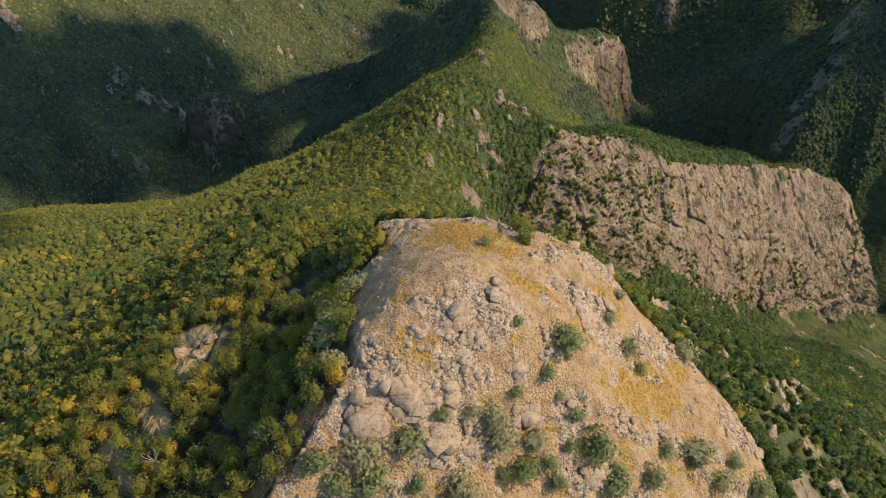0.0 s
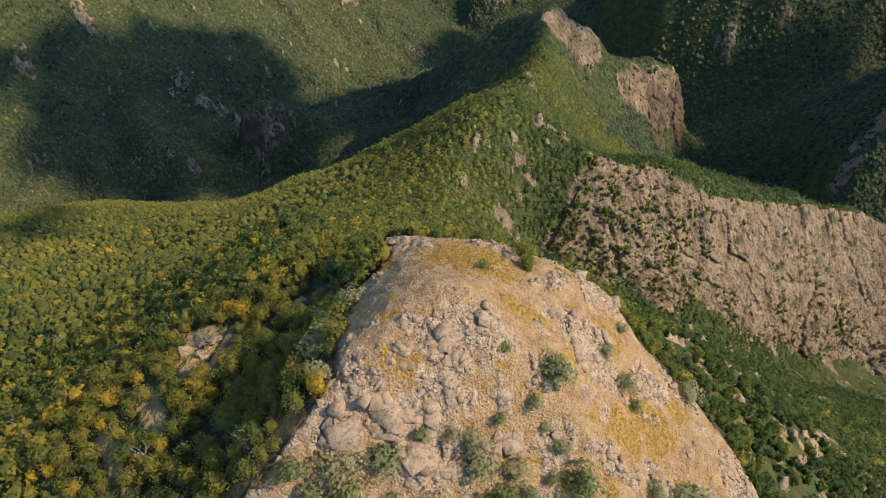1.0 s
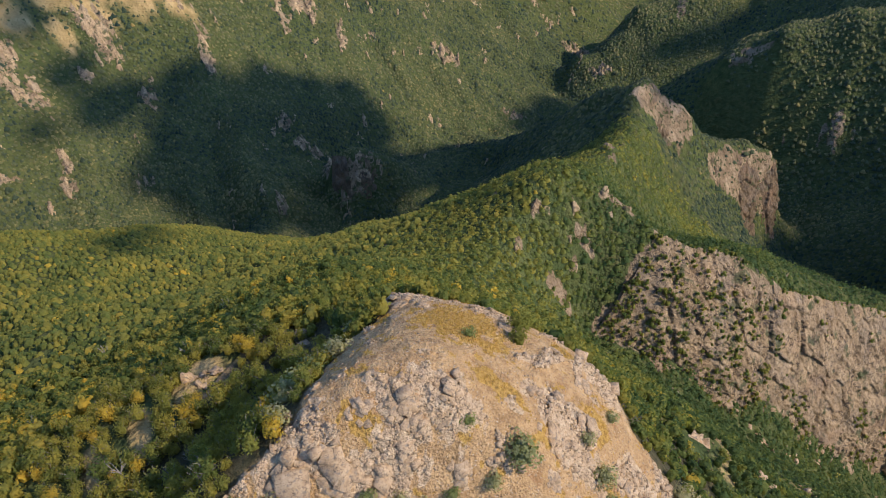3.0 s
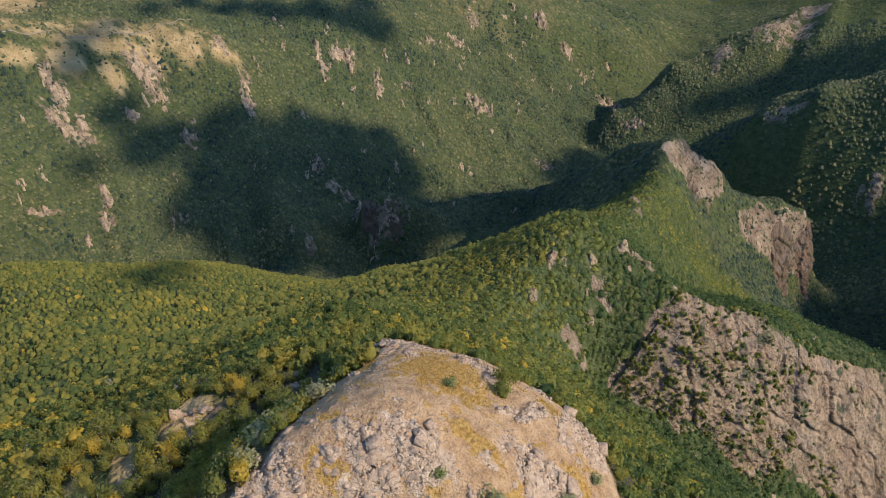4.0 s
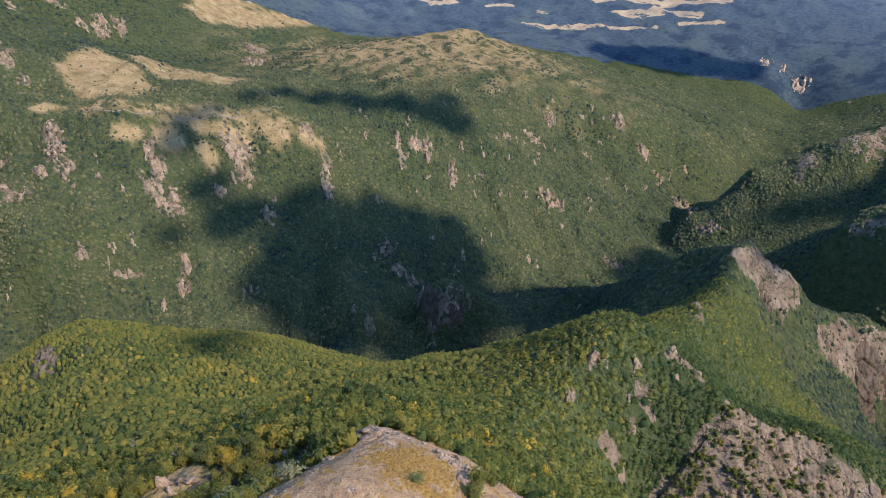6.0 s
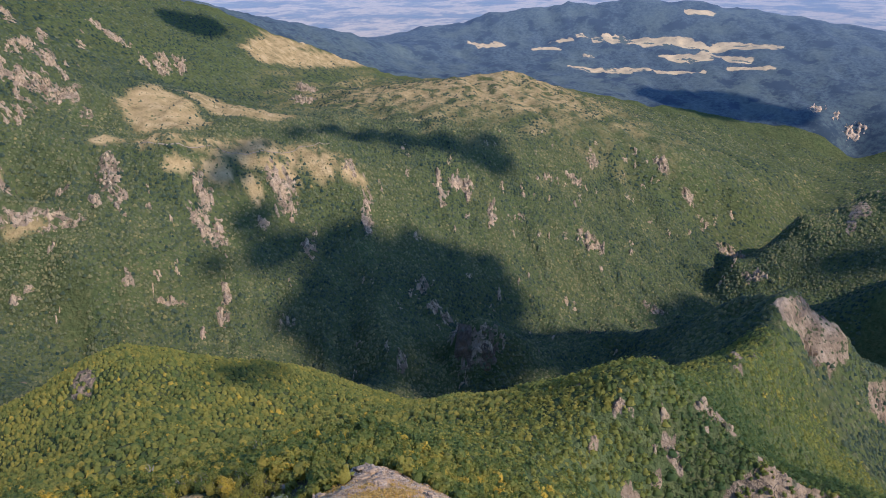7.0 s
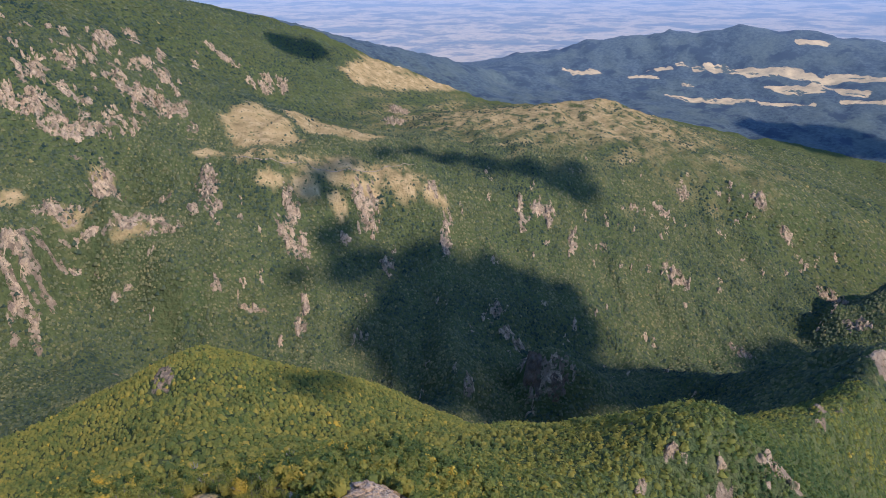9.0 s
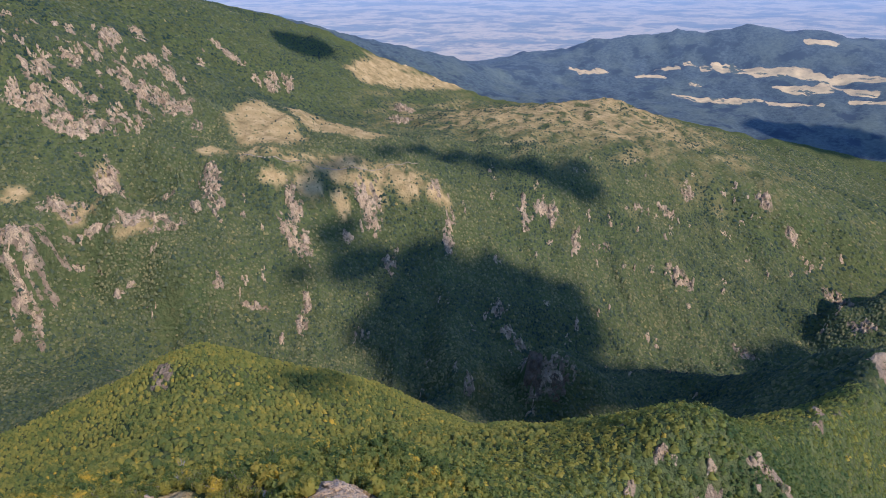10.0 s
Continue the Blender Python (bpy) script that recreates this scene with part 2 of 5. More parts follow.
# ---- materials ----
class Paint:
    """A node material under construction."""

    def __init__(self, name, roughness=0.9):
        self.m = bpy.data.materials.new(name)
        self.m.use_nodes = True
        self.t = self.m.node_tree
        self.bsdf = self.t.nodes["Principled BSDF"]
        self.bsdf.inputs["Roughness"].default_value = roughness
        self.bsdf.inputs["Specular IOR Level"].default_value = 0.2
        self.place = self.t.nodes.new("ShaderNodeNewGeometry").outputs["Position"]

    def link(self, a, b):
        self.t.links.new(a, b)

    def noise(self, size, detail=6.0, rough_=0.6, stretch=None):
        n = self.t.nodes.new("ShaderNodeTexNoise")
        n.inputs["Scale"].default_value, n.inputs["Detail"].default_value, n.inputs["Roughness"].default_value = 1 / size, detail, rough_
        source = self.place
        if stretch:
            mp = self.t.nodes.new("ShaderNodeMapping")
            mp.inputs["Scale"].default_value = stretch
            self.link(self.place, mp.inputs[0])
            source = mp.outputs[0]
        self.link(source, n.inputs["Vector"])
        return n.outputs["Fac"]

    def cells(self, size, feature="F1"):
        n = self.t.nodes.new("ShaderNodeTexVoronoi")
        n.feature = feature
        n.inputs["Scale"].default_value = 1 / size
        self.link(self.place, n.inputs["Vector"])
        return n.outputs["Distance"]

    def cracks(self, size, width):
        """1 along broken joint lines, 0 between."""
        n = self.t.nodes.new("ShaderNodeTexVoronoi")
        n.feature = "DISTANCE_TO_EDGE"
        n.inputs["Scale"].default_value = 1 / size
        bend = self.t.nodes.new("ShaderNodeTexNoise")
        bend.inputs["Scale"].default_value, bend.inputs["Detail"].default_value = 1.6 / size, 4
        self.link(self.place, bend.inputs["Vector"])
        add = self.t.nodes.new("ShaderNodeVectorMath")
        add.operation = "MULTIPLY_ADD"
        add.inputs[1].default_value = (0.9 * size,) * 3
        self.link(bend.outputs["Color"], add.inputs[0])
        self.link(self.place, add.inputs[2])
        self.link(add.outputs[0], n.inputs["Vector"])
        return self.maths("MULTIPLY", self.sharp(n.outputs["Distance"], width, 0.0), self.sharp(self.noise(size * 1.7, 5), 0.42, 0.58))

    def attr(self, name):
        n = self.t.nodes.new("ShaderNodeAttribute")
        n.attribute_name = name
        return n.outputs["Fac"]

    def ramp(self, fac, stops):
        n = self.t.nodes.new("ShaderNodeValToRGB")
        e = n.color_ramp.elements
        while len(e) < len(stops):
            e.new(0.5)
        for el, (p, c) in zip(e, stops):
            el.position, el.color = p, (*c, 1) if len(c) == 3 else c
        self.link(fac, n.inputs[0])
        return n.outputs[0]

    def sharp(self, fac, low, high):
        n = self.t.nodes.new("ShaderNodeMapRange")
        n.interpolation_type = "SMOOTHSTEP"
        n.inputs["From Min"].default_value, n.inputs["From Max"].default_value = low, high
        self.link(fac, n.inputs["Value"])
        return n.outputs[0]

    def maths(self, op, a, b):
        n = self.t.nodes.new("ShaderNodeMath")
        n.operation = op
        for i, v in enumerate((a, b)):
            if isinstance(v, (int, float)):
                n.inputs[i].default_value = v
            else:
                self.link(v, n.inputs[i])
        return n.outputs[0]

    def mix(self, fac, a, b, kind="MIX"):
        n = self.t.nodes.new("ShaderNodeMix")
        n.data_type, n.blend_type = "RGBA", kind
        for i, v in ((0, fac), (6, a), (7, b)):
            if isinstance(v, (int, float)):
                n.inputs[i].default_value = v
            elif isinstance(v, tuple):
                n.inputs[i].default_value = (*v, 1)
            else:
                self.link(v, n.inputs[i])
        return n.outputs[2]

    def bump(self, fac, depth, strength=0.7):
        n = self.t.nodes.new("ShaderNodeBump")
        n.inputs["Strength"].default_value, n.inputs["Distance"].default_value = strength, depth
        self.link(fac, n.inputs["Height"])
        self.link(n.outputs[0], self.bsdf.inputs["Normal"])

    def done(self, colour):
        if isinstance(colour, tuple):
            self.bsdf.inputs["Base Color"].default_value = (*colour, 1)
        else:
            self.link(colour, self.bsdf.inputs["Base Color"])
        return self.m


def ground_material():
    p = Paint("wooded_ground", 1.0)
    p.bsdf.inputs["Specular IOR Level"].default_value = 0.0
    wood = p.ramp(p.noise(7, 8), [(0.3, (0.036, 0.047, 0.017)), (0.5, (0.066, 0.078, 0.025)), (0.7, (0.115, 0.108, 0.038))])
    wood = p.mix(p.sharp(p.noise(60, 5), 0.35, 0.68), wood, p.ramp(p.noise(9, 6), [(0.35, (0.04, 0.06, 0.02)), (0.65, (0.10, 0.11, 0.034))]))
    dry = p.ramp(p.noise(24, 8), [(0.3, (0.18, 0.132, 0.05)), (0.5, (0.32, 0.23, 0.088)), (0.7, (0.43, 0.31, 0.13))])
    dry = p.mix(p.sharp(p.noise(6, 6), 0.56, 0.66), dry, (0.0616, 0.0748, 0.0234))
    rock = p.ramp(p.noise(14, 10, 0.7, (1, 1, 0.45)), [(0.28, (0.075, 0.056, 0.032)), (0.48, (0.19, 0.14, 0.077)), (0.72, (0.36, 0.275, 0.155))])
    rock = p.mix(p.sharp(p.noise(5, 7), 0.55, 0.62), rock, (0.0528, 0.0616, 0.0234))
    c = p.mix(p.attr("meadow"), wood, dry)
    c = p.mix(p.sharp(p.maths("ADD", p.attr("rock"), p.maths("MULTIPLY", p.maths("SUBTRACT", p.noise(6, 8), 0.5), 0.9)), 0.42, 0.58), c, rock)
    p.bump(p.maths("ADD", p.noise(4.5, 4), p.maths("MULTIPLY", p.noise(14, 5), 1.2)), 5.0, 0.9)
    return p.done(c)


def knoll_material():
    p = Paint("tan_rock_and_dry_soil")
    soil = p.ramp(p.noise(2.5, 10, 0.7), [(0.28, (0.24, 0.146, 0.056)), (0.5, (0.44, 0.28, 0.112)), (0.72, (0.57, 0.396, 0.178))])
    soil = p.mix(p.sharp(p.noise(0.55, 6, 0.7), 0.55, 0.66), soil, (0.21, 0.125, 0.054))
    soil = p.mix(p.sharp(p.noise(4.0, 8, 0.7), 0.54, 0.66), soil, (0.34, 0.195, 0.075))
    soil = p.mix(p.sharp(p.noise(0.3, 4), 0.60, 0.66), soil, (0.482, 0.387, 0.25))
    rock = p.ramp(p.noise(1.6, 12, 0.72), [(0.28, (0.20, 0.138, 0.072)), (0.46, (0.46, 0.33, 0.175)), (0.7, (0.62, 0.48, 0.275))])
    rock = p.mix(p.sharp(p.noise(0.8, 9, 0.75), 0.42, 0.32), rock, (0.155, 0.116, 0.0643))
    rock = p.mix(p.cracks(1.6, 0.05), rock, (0.0602, 0.043, 0.0257))
    rock = p.mix(p.sharp(p.noise(3.0, 6), 0.58, 0.68), rock, (0.267, 0.215, 0.136))
    grass = p.ramp(p.noise(0.7, 8), [(0.3, (0.20, 0.12, 0.03)), (0.5, (0.42, 0.255, 0.055)), (0.7, (0.52, 0.34, 0.085))])
    wood = p.ramp(p.noise(1.5, 6), [(0.3, (0.0301, 0.031, 0.0106)), (0.7, (0.12, 0.0989, 0.0378))])
    c = p.mix(p.sharp(p.maths("ADD", p.attr("rock"), p.maths("MULTIPLY", p.maths("SUBTRACT", p.noise(1.1, 8), 0.5), 1.2)), 0.40, 0.55), soil, rock)
    c = p.mix(p.sharp(p.maths("ADD", p.attr("meadow"), p.maths("MULTIPLY", p.maths("SUBTRACT", p.noise(1.8, 8), 0.5), 1.6)), 0.42, 0.62), c, grass)
    c = p.mix(p.attr("shade"), c, wood)
    p.bump(p.maths("ADD", p.noise(0.8, 10, 0.75), p.maths("MULTIPLY", p.cells(0.45), 0.45)), 0.8, 1.0)
    return p.done(c)


def rock_material(name="crag_rock", tone=1.0, cool=(1.0, 1.0, 1.0)):
    p = Paint(name, 0.85)
    k = [(0.26, tuple(v * tone for v in (0.085, 0.062, 0.036))), (0.45, tuple(v * tone for v in (0.275, 0.196, 0.103))), (0.72, tuple(v * tone for v in (0.44, 0.327, 0.18)))]
    k = [(at, tuple(v * c for v, c in zip(colour, cool))) for at, colour in k]
    rock = p.ramp(p.noise(9, 12, 0.72, (1, 1, 0.5)), k)
    rock = p.mix(p.sharp(p.noise(2.2, 8, 0.7, (1, 1, 0.35)), 0.40, 0.30), rock, (0.0828, 0.0602, 0.0383))
    rock = p.mix(p.cracks(7.0, 0.045), rock, (0.0414, 0.0318, 0.0221))
    rock = p.mix(p.cracks(2.6, 0.06), rock, (0.0644, 0.0482, 0.0309))
    rock = p.mix(p.sharp(p.noise(11, 8), 0.56, 0.64), rock, (0.069, 0.0731, 0.0257))
    rock = p.mix(p.sharp(p.noise(17, 5), 0.48, 0.62), rock, p.mix(0.3, rock, (0.148, 0.125, 0.0882)))
    rock = p.mix(p.sharp(p.noise(26, 3), 0.5, 0.72), rock, p.mix(0.25, rock, (0.312, 0.189, 0.103)))
    p.bump(p.maths("ADD", p.noise(2.2, 12, 0.8), p.maths("MULTIPLY", p.cells(2.0), 0.5)), 1.1, 1.0)
    return p.done(rock)


def boulder_material():
    p = Paint("pale_boulder_rock", 0.85)
    rock = p.ramp(p.noise(1.3, 12, 0.72), [(0.30, (0.17, 0.118, 0.06)), (0.47, (0.35, 0.245, 0.125)), (0.7, (0.49, 0.365, 0.20))])
    rock = p.mix(p.sharp(p.noise(0.8, 7), 0.52, 0.66), rock, (0.20, 0.165, 0.11))
    rock = p.mix(p.sharp(p.noise(0.35, 8, 0.75), 0.46, 0.36), rock, (0.15, 0.105, 0.06))
    rock = p.mix(p.cracks(0.9, 0.04), rock, (0.08, 0.058, 0.036))
    rock = p.mix(p.sharp(p.noise(2.0, 6), 0.60, 0.70), rock, (0.344, 0.215, 0.0908))
    p.bump(p.noise(0.6, 12, 0.78), 0.25, 1.0)
    return p.done(rock)


LEAVES = [(0.0, (0.058, 0.094, 0.030)), (0.30, (0.146, 0.170, 0.038)), (0.55, (0.26, 0.24, 0.044)), (0.76, (0.36, 0.286, 0.046)), (0.90, (0.45, 0.335, 0.044)), (1.0, (0.52, 0.36, 0.04))]
# far leaves bluer and greyer, with distance haze put into their colour
LEAVES_HAZED = [(0.0, (0.018, 0.033, 0.024)), (0.30, (0.054, 0.072, 0.036)), (0.55, (0.134, 0.134, 0.05)), (0.76, (0.225, 0.186, 0.06)), (0.90, (0.25, 0.2, 0.062)), (1.0, (0.29, 0.21, 0.06))]


def leaf_material(name, source, stops=LEAVES):
    p = Paint(name, 0.6)
    p.bsdf.inputs["Specular IOR Level"].default_value = 0.05
    fac = p.attr("tint") if source == "tint" else p.t.nodes.new("ShaderNodeObjectInfo").outputs["Random"]
    if source != "tint":
        fac = p.maths("POWER", fac, 1.15)
    island = p.t.nodes.new("ShaderNodeNewGeometry").outputs["Random Per Island"]
    c = p.ramp(p.maths("ADD", fac, p.maths("MULTIPLY", p.maths("SUBTRACT", island, 0.5), 0.17)), stops)
    c = p.mix(p.sharp(p.noise(0.9, 6, 0.7), 0.46, 0.68), c, p.mix(0.3, c, (0.02, 0.03, 0.008)))
    p.bump(p.noise(0.8, 5, 0.7), 0.8, 0.8)
    p.done(c)
    glow = p.t.nodes.new("ShaderNodeBsdfTranslucent")
    p.link(p.mix(1.0, c, (1.65, 1.6, 1.0), "MULTIPLY"), glow.inputs["Color"])
    both = p.t.nodes.new("ShaderNodeMixShader")
    both.inputs[0].default_value = 0.42
    p.link(p.bsdf.outputs[0], both.inputs[1])
    p.link(glow.outputs[0], both.inputs[2])
    p.link(both.outputs[0], p.t.nodes["Material Output"].inputs["Surface"])
    return p.m


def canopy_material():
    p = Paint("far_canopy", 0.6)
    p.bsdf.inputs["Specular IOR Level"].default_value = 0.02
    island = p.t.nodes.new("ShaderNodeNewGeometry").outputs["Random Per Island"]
    c = p.ramp(p.maths("ADD", p.attr("tint"), p.maths("MULTIPLY", p.maths("SUBTRACT", island, 0.5), 0.22)), LEAVES_HAZED)
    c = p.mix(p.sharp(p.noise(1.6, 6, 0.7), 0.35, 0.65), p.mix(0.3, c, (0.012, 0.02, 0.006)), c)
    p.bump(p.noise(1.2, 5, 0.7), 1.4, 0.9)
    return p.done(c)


def bark_material(name, tone):
    p = Paint(name)
    c = p.ramp(p.noise(0.2, 6, 0.6, (1, 1, 0.3)), [(0.3, tuple(v * 0.6 for v in tone)), (0.7, tone)])
    p.bump(p.noise(0.1, 6), 0.03)
    return p.done(c)


def far_material():
    """The hazy distance: pale stubble strips among blue-green woods."""
    p = Paint("hazy_distance", 1.0)
    woods = p.ramp(p.noise(14, 8, 0.65), [(0.38, (0.012, 0.022, 0.026)), (0.62, (0.052, 0.07, 0.054))])
    woods = p.mix(p.sharp(p.noise(160, 4), 0.4, 0.7), woods, p.mix(0.5, woods, (0.075, 0.09, 0.05)))
    woods = p.mix(p.sharp(p.noise(90, 5, 0.6), 0.52, 0.62), woods, (0.012, 0.022, 0.024))
    stubble = p.ramp(p.noise(50, 6), [(0.35, (0.27, 0.20, 0.08)), (0.65, (0.52, 0.37, 0.14))])
    stubble = p.mix(p.sharp(p.noise(38, 4, 0.6, (0.5, 1, 1)), 0.55, 0.62), stubble, (0.05, 0.062, 0.035))
    c = p.mix(p.sharp(p.maths("ADD", p.attr("open"), p.maths("MULTIPLY", p.maths("SUBTRACT", p.noise(60, 7, 0.65, (0.3, 1, 1)), 0.5), 1.7)), 0.4, 0.6), woods, stubble)
    both = p.t.nodes.new("ShaderNodeCombineXYZ")
    p.link(p.attr("across"), both.inputs[0])
    p.link(p.attr("away"), both.inputs[1])
    p.place = both.outputs[0]
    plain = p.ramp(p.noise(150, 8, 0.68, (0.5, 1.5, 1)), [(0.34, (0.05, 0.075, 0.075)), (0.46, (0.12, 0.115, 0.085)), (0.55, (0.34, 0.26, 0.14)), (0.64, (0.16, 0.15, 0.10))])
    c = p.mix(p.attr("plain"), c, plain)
    # distance haze blended into the base colour and made to glow faintly
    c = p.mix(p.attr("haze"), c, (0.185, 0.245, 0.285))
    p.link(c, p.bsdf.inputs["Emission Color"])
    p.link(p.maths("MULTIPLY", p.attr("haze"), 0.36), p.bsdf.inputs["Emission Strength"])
    return p.done(c)


M_GROUND, M_KNOLL, M_CRAG, M_BOULDER = ground_material(), knoll_material(), rock_material("crag_rock", 0.88, (1.0, 0.99, 0.9)), boulder_material()
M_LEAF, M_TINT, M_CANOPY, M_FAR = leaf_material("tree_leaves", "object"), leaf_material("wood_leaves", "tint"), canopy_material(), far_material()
M_SHRUB = leaf_material("shrub_leaves", "object", [(0.0, (0.19, 0.225, 0.07)), (0.5, (0.28, 0.29, 0.12)), (0.85, (0.34, 0.325, 0.155)), (1.0, (0.39, 0.34, 0.165))])
M_BARK, M_DEAD = bark_material("grey_bark", (0.26, 0.22, 0.17)), bark_material("bleached_wood", (0.36, 0.32, 0.26))
M_STRAW = leaf_material("dry_grass", "object", [(0.0, (0.36, 0.22, 0.05)), (0.5, (0.52, 0.33, 0.075)), (1.0, (0.58, 0.42, 0.14))])
M_CLOUD = Paint("cloud_white", 1.0).done((0.85, 0.85, 0.86))
M_PALE = rock_material("pale_crag_rock", 1.1, (0.98, 0.99, 0.92))
M_WHITE = rock_material("white_limestone", 1.7)
# greyer crag rock, its tone also lowered for the half shade on these faces
M_HORN = rock_material("dimmed_grey_horn_rock", 0.38, (1.02, 1.0, 0.9))
M_TRACK = Paint("pale_dirt", 0.95).done((0.22, 0.175, 0.105))


# ---- what covers the land: x, y, half width across, half depth away from the knoll ----
WALL_ROCKS = [(-670, 546, 15, 30), (-650, 559, 14, 22), (-685, 572, 11, 15), (-666, 685, 13, 25), (-643, 693, 12, 15), (-549, 765, 10, 36), (-515, 924, 9, 28), (-493, 905, 8, 22),
              (-496, 950, 11, 24), (-476, 962, 11, 30), (-421, 952, 9, 34), (-599, 514, 7, 20), (-579, 486, 9, 14), (-794, 497, 13, 40), (-748, 480, 12, 30), (-758, 454, 9, 16),
              (-811, 243, 20, 32), (-782, 225, 14, 14), (-761, 229, 12, 14), (-741, 334, 15, 5), (-745, 323, 9, 5), (-802, 303, 11, 5), (-791, 381, 28, 10)]
WALL_ROCKS_LOW = [(-754, 407, 29, 8), (-880, 385, 15, 24), (-816, 327, 30, 6), (-356, 1182, 25, 14), (-355, 1271, 14, 20), (-662, 420, 8, 12), (-603, 792, 11, 16), (-575, 654, 12, 20), (-624, 447, 18, 4),
                  (-641, 629, 12, 10), (-273, 1054, 26, 22), (-390, 999, 9, 10), (-241, 1387, 19, 26), (-172, 1372, 15, 16), (-391, 1130, 13, 12), (-63, 1307, 31, 42), (-3, 1115, 21, 14), (-126, 978, 22, 14)]
CRAGS = [(-1017, 340, 19, 14), (-1014, 376, 16, 12), (-1000, 353, 21, 9), (-972, 376, 16, 10), (-961, 396, 13, 9), (-1190, 568, 13, 60), (-1061, 523, 12, 40), (-1023, 538, 16, 24), (-1016, 563, 22, 20),
         (-1069, 401, 10, 22), (-1085, 452, 9, 18), (-1140, 610, 15, 36), (-1354, 692, 18, 40), (-1064, 376, 7, 12), (-1104, 620, 12, 30), (-1414, 1107, 18, 44), (-1276, 1417, 33, 60),
         (-1481, 978, 27, 18), (-1420, 1014, 17, 14), (-1012, 443, 8, 10), (-962, 439, 9, 9), (-947, 575, 11, 14)]
UPPER_CRAGS = [(-1182, 556, 16, 50), (-1061, 524, 15, 38), (-1020, 555, 51, 32), (-1089, 456, 16, 16), (-1012, 373, 24, 20), (-979, 383, 37, 20), (-967, 418, 17, 12), (-1067, 400, 12, 28), (-1251, 647, 12, 50), (-1199, 671, 10, 50), (-1416, 1060, 22, 44), (-1420, 1011, 18, 12), (-1480, 978, 47, 22),
               (-801, 508, 15, 44), (-882, 392, 21, 42), (-824, 446, 13, 10), (-854, 317, 36, 14), (-786, 384, 46, 10), (-695, 575, 14, 36), (-644, 687, 18, 30), (-1140, 1260, 33, 50), (-1058, 480, 6, 10), (-1189, 497, 9, 20), (-1115, 569, 9, 12), (-1077, 619, 11, 14), (-1377, 838, 11, 50)]
HILL_ROCKS = [(29, 280, 4, 5), (35, 280, 3, 4), (16, 262, 3, 4), (-2, 251, 3, 4), (29, 464, 5, 6), (15, 250, 3, 4), (63, 272, 4, 5), (20, 246, 3, 4), (42, 280, 3, 4), (-6, 233, 3, 4)]
GORGE_ROCKS = [(-262, 618, 30, 14), (-334, 548, 7, 14), (-331, 674, 9, 40), (-372, 690, 22, 12), (-409, 707, 16, 16), (92, 625, 16, 16), (40, 480, 6, 6), (183, 680, 22, 10),
               (32, 450, 5, 5), (33, 284, 8, 4), (207, 1308, 70, 60), (126, 1240, 18, 50), (264, 1350, 30, 26), (194, 938, 32, 9), (-129, 976, 22, 14), (-405, 220, 9, 20),
               (370, 561, 11, 26), (398, 585, 10, 24), (314, 848, 26, 10), (430, 640, 10, 26), (102, 64, 14, 5), (84, 60, 6, 6)]
MEADOWS = [(-1486, 1709, 60, 34), (-844, 331, 27, 10), (-893, 275, 19, 12), (-857, 547, 27, 14), (-690, 690, 50, 10), (-905, 400, 16, 12), (-780, 372, 26, 8), (-740, 576, 22, 12), (-713, 618, 22, 16), (-663, 701, 22, 16), (-630, 753, 20, 14), (-593, 788, 20, 12), (-676, 652, 14, 16)]
# open grass on the heights, by its outline
HIGH_GRASS = [[(-986, 650), (-1046, 763), (-975, 776), (-826, 717), (-803, 641), (-872, 601)], [(-1027, 814), (-1093, 944), (-809, 894), (-778, 792), (-880, 773), (-929, 773)],
              [(-847, 579), (-770, 638), (-744, 710), (-684, 782), (-615, 806), (-587, 802), (-615, 764), (-682, 714), (-721, 642), (-796, 561)],
              [(-1585, 1500), (-1641, 1657), (-1541, 1709), (-1500, 2047), (-1436, 2001), (-1439, 1548), (-1455, 1416), (-1503, 1418)]]
FAR_FIELDS = [(-942, 2870, 200, 18), (-717, 2923, 239, 18), (-510, 2943, 237, 16), (-333, 2924, 156, 20), (-762, 2668, 152, 38), (-497, 2835, 152, 24), (-328, 2831, 151, 22), (-269, 2767, 98, 20), (-516, 2701, 97, 16),
              (-1330, 2678, 132, 18), (-554, 3134, 70, 16), (-894, 2738, 51, 14), (-420, 2902, 155, 12), (-1092, 2738, 78, 16), (-1601, 1709, 80, 36), (-1510, 1511, 75, 52)]
CLEARINGS = [(-26, 98, 5, 4), (-47, 68, 6, 5), (-51, 55, 2, 7), (-54, 46, 2, 7), (-50, 74, 5, 3)]
LEDGES = [(70, 130, 9, 4), (95, 150, 6, 7), (100, 95, 5, 6), (79, 70, 5, 4), (160, 170, 8, 6), (116, 107, 6, 5), (60, 108, 5, 8), (88, 84, 4, 3), (73, 96, 4, 4), (-27, 83, 5, 3), (-48, 69, 4, 3), (84, 118, 4, 4), (129, 230, 9, 5), (151, 238, 7, 6), (169, 255, 6, 5), (118, 155, 4, 4), (91, 91, 4, 4), (212, 178, 8, 6), (109, 105, 4, 4), (132, 101, 6, 4)]


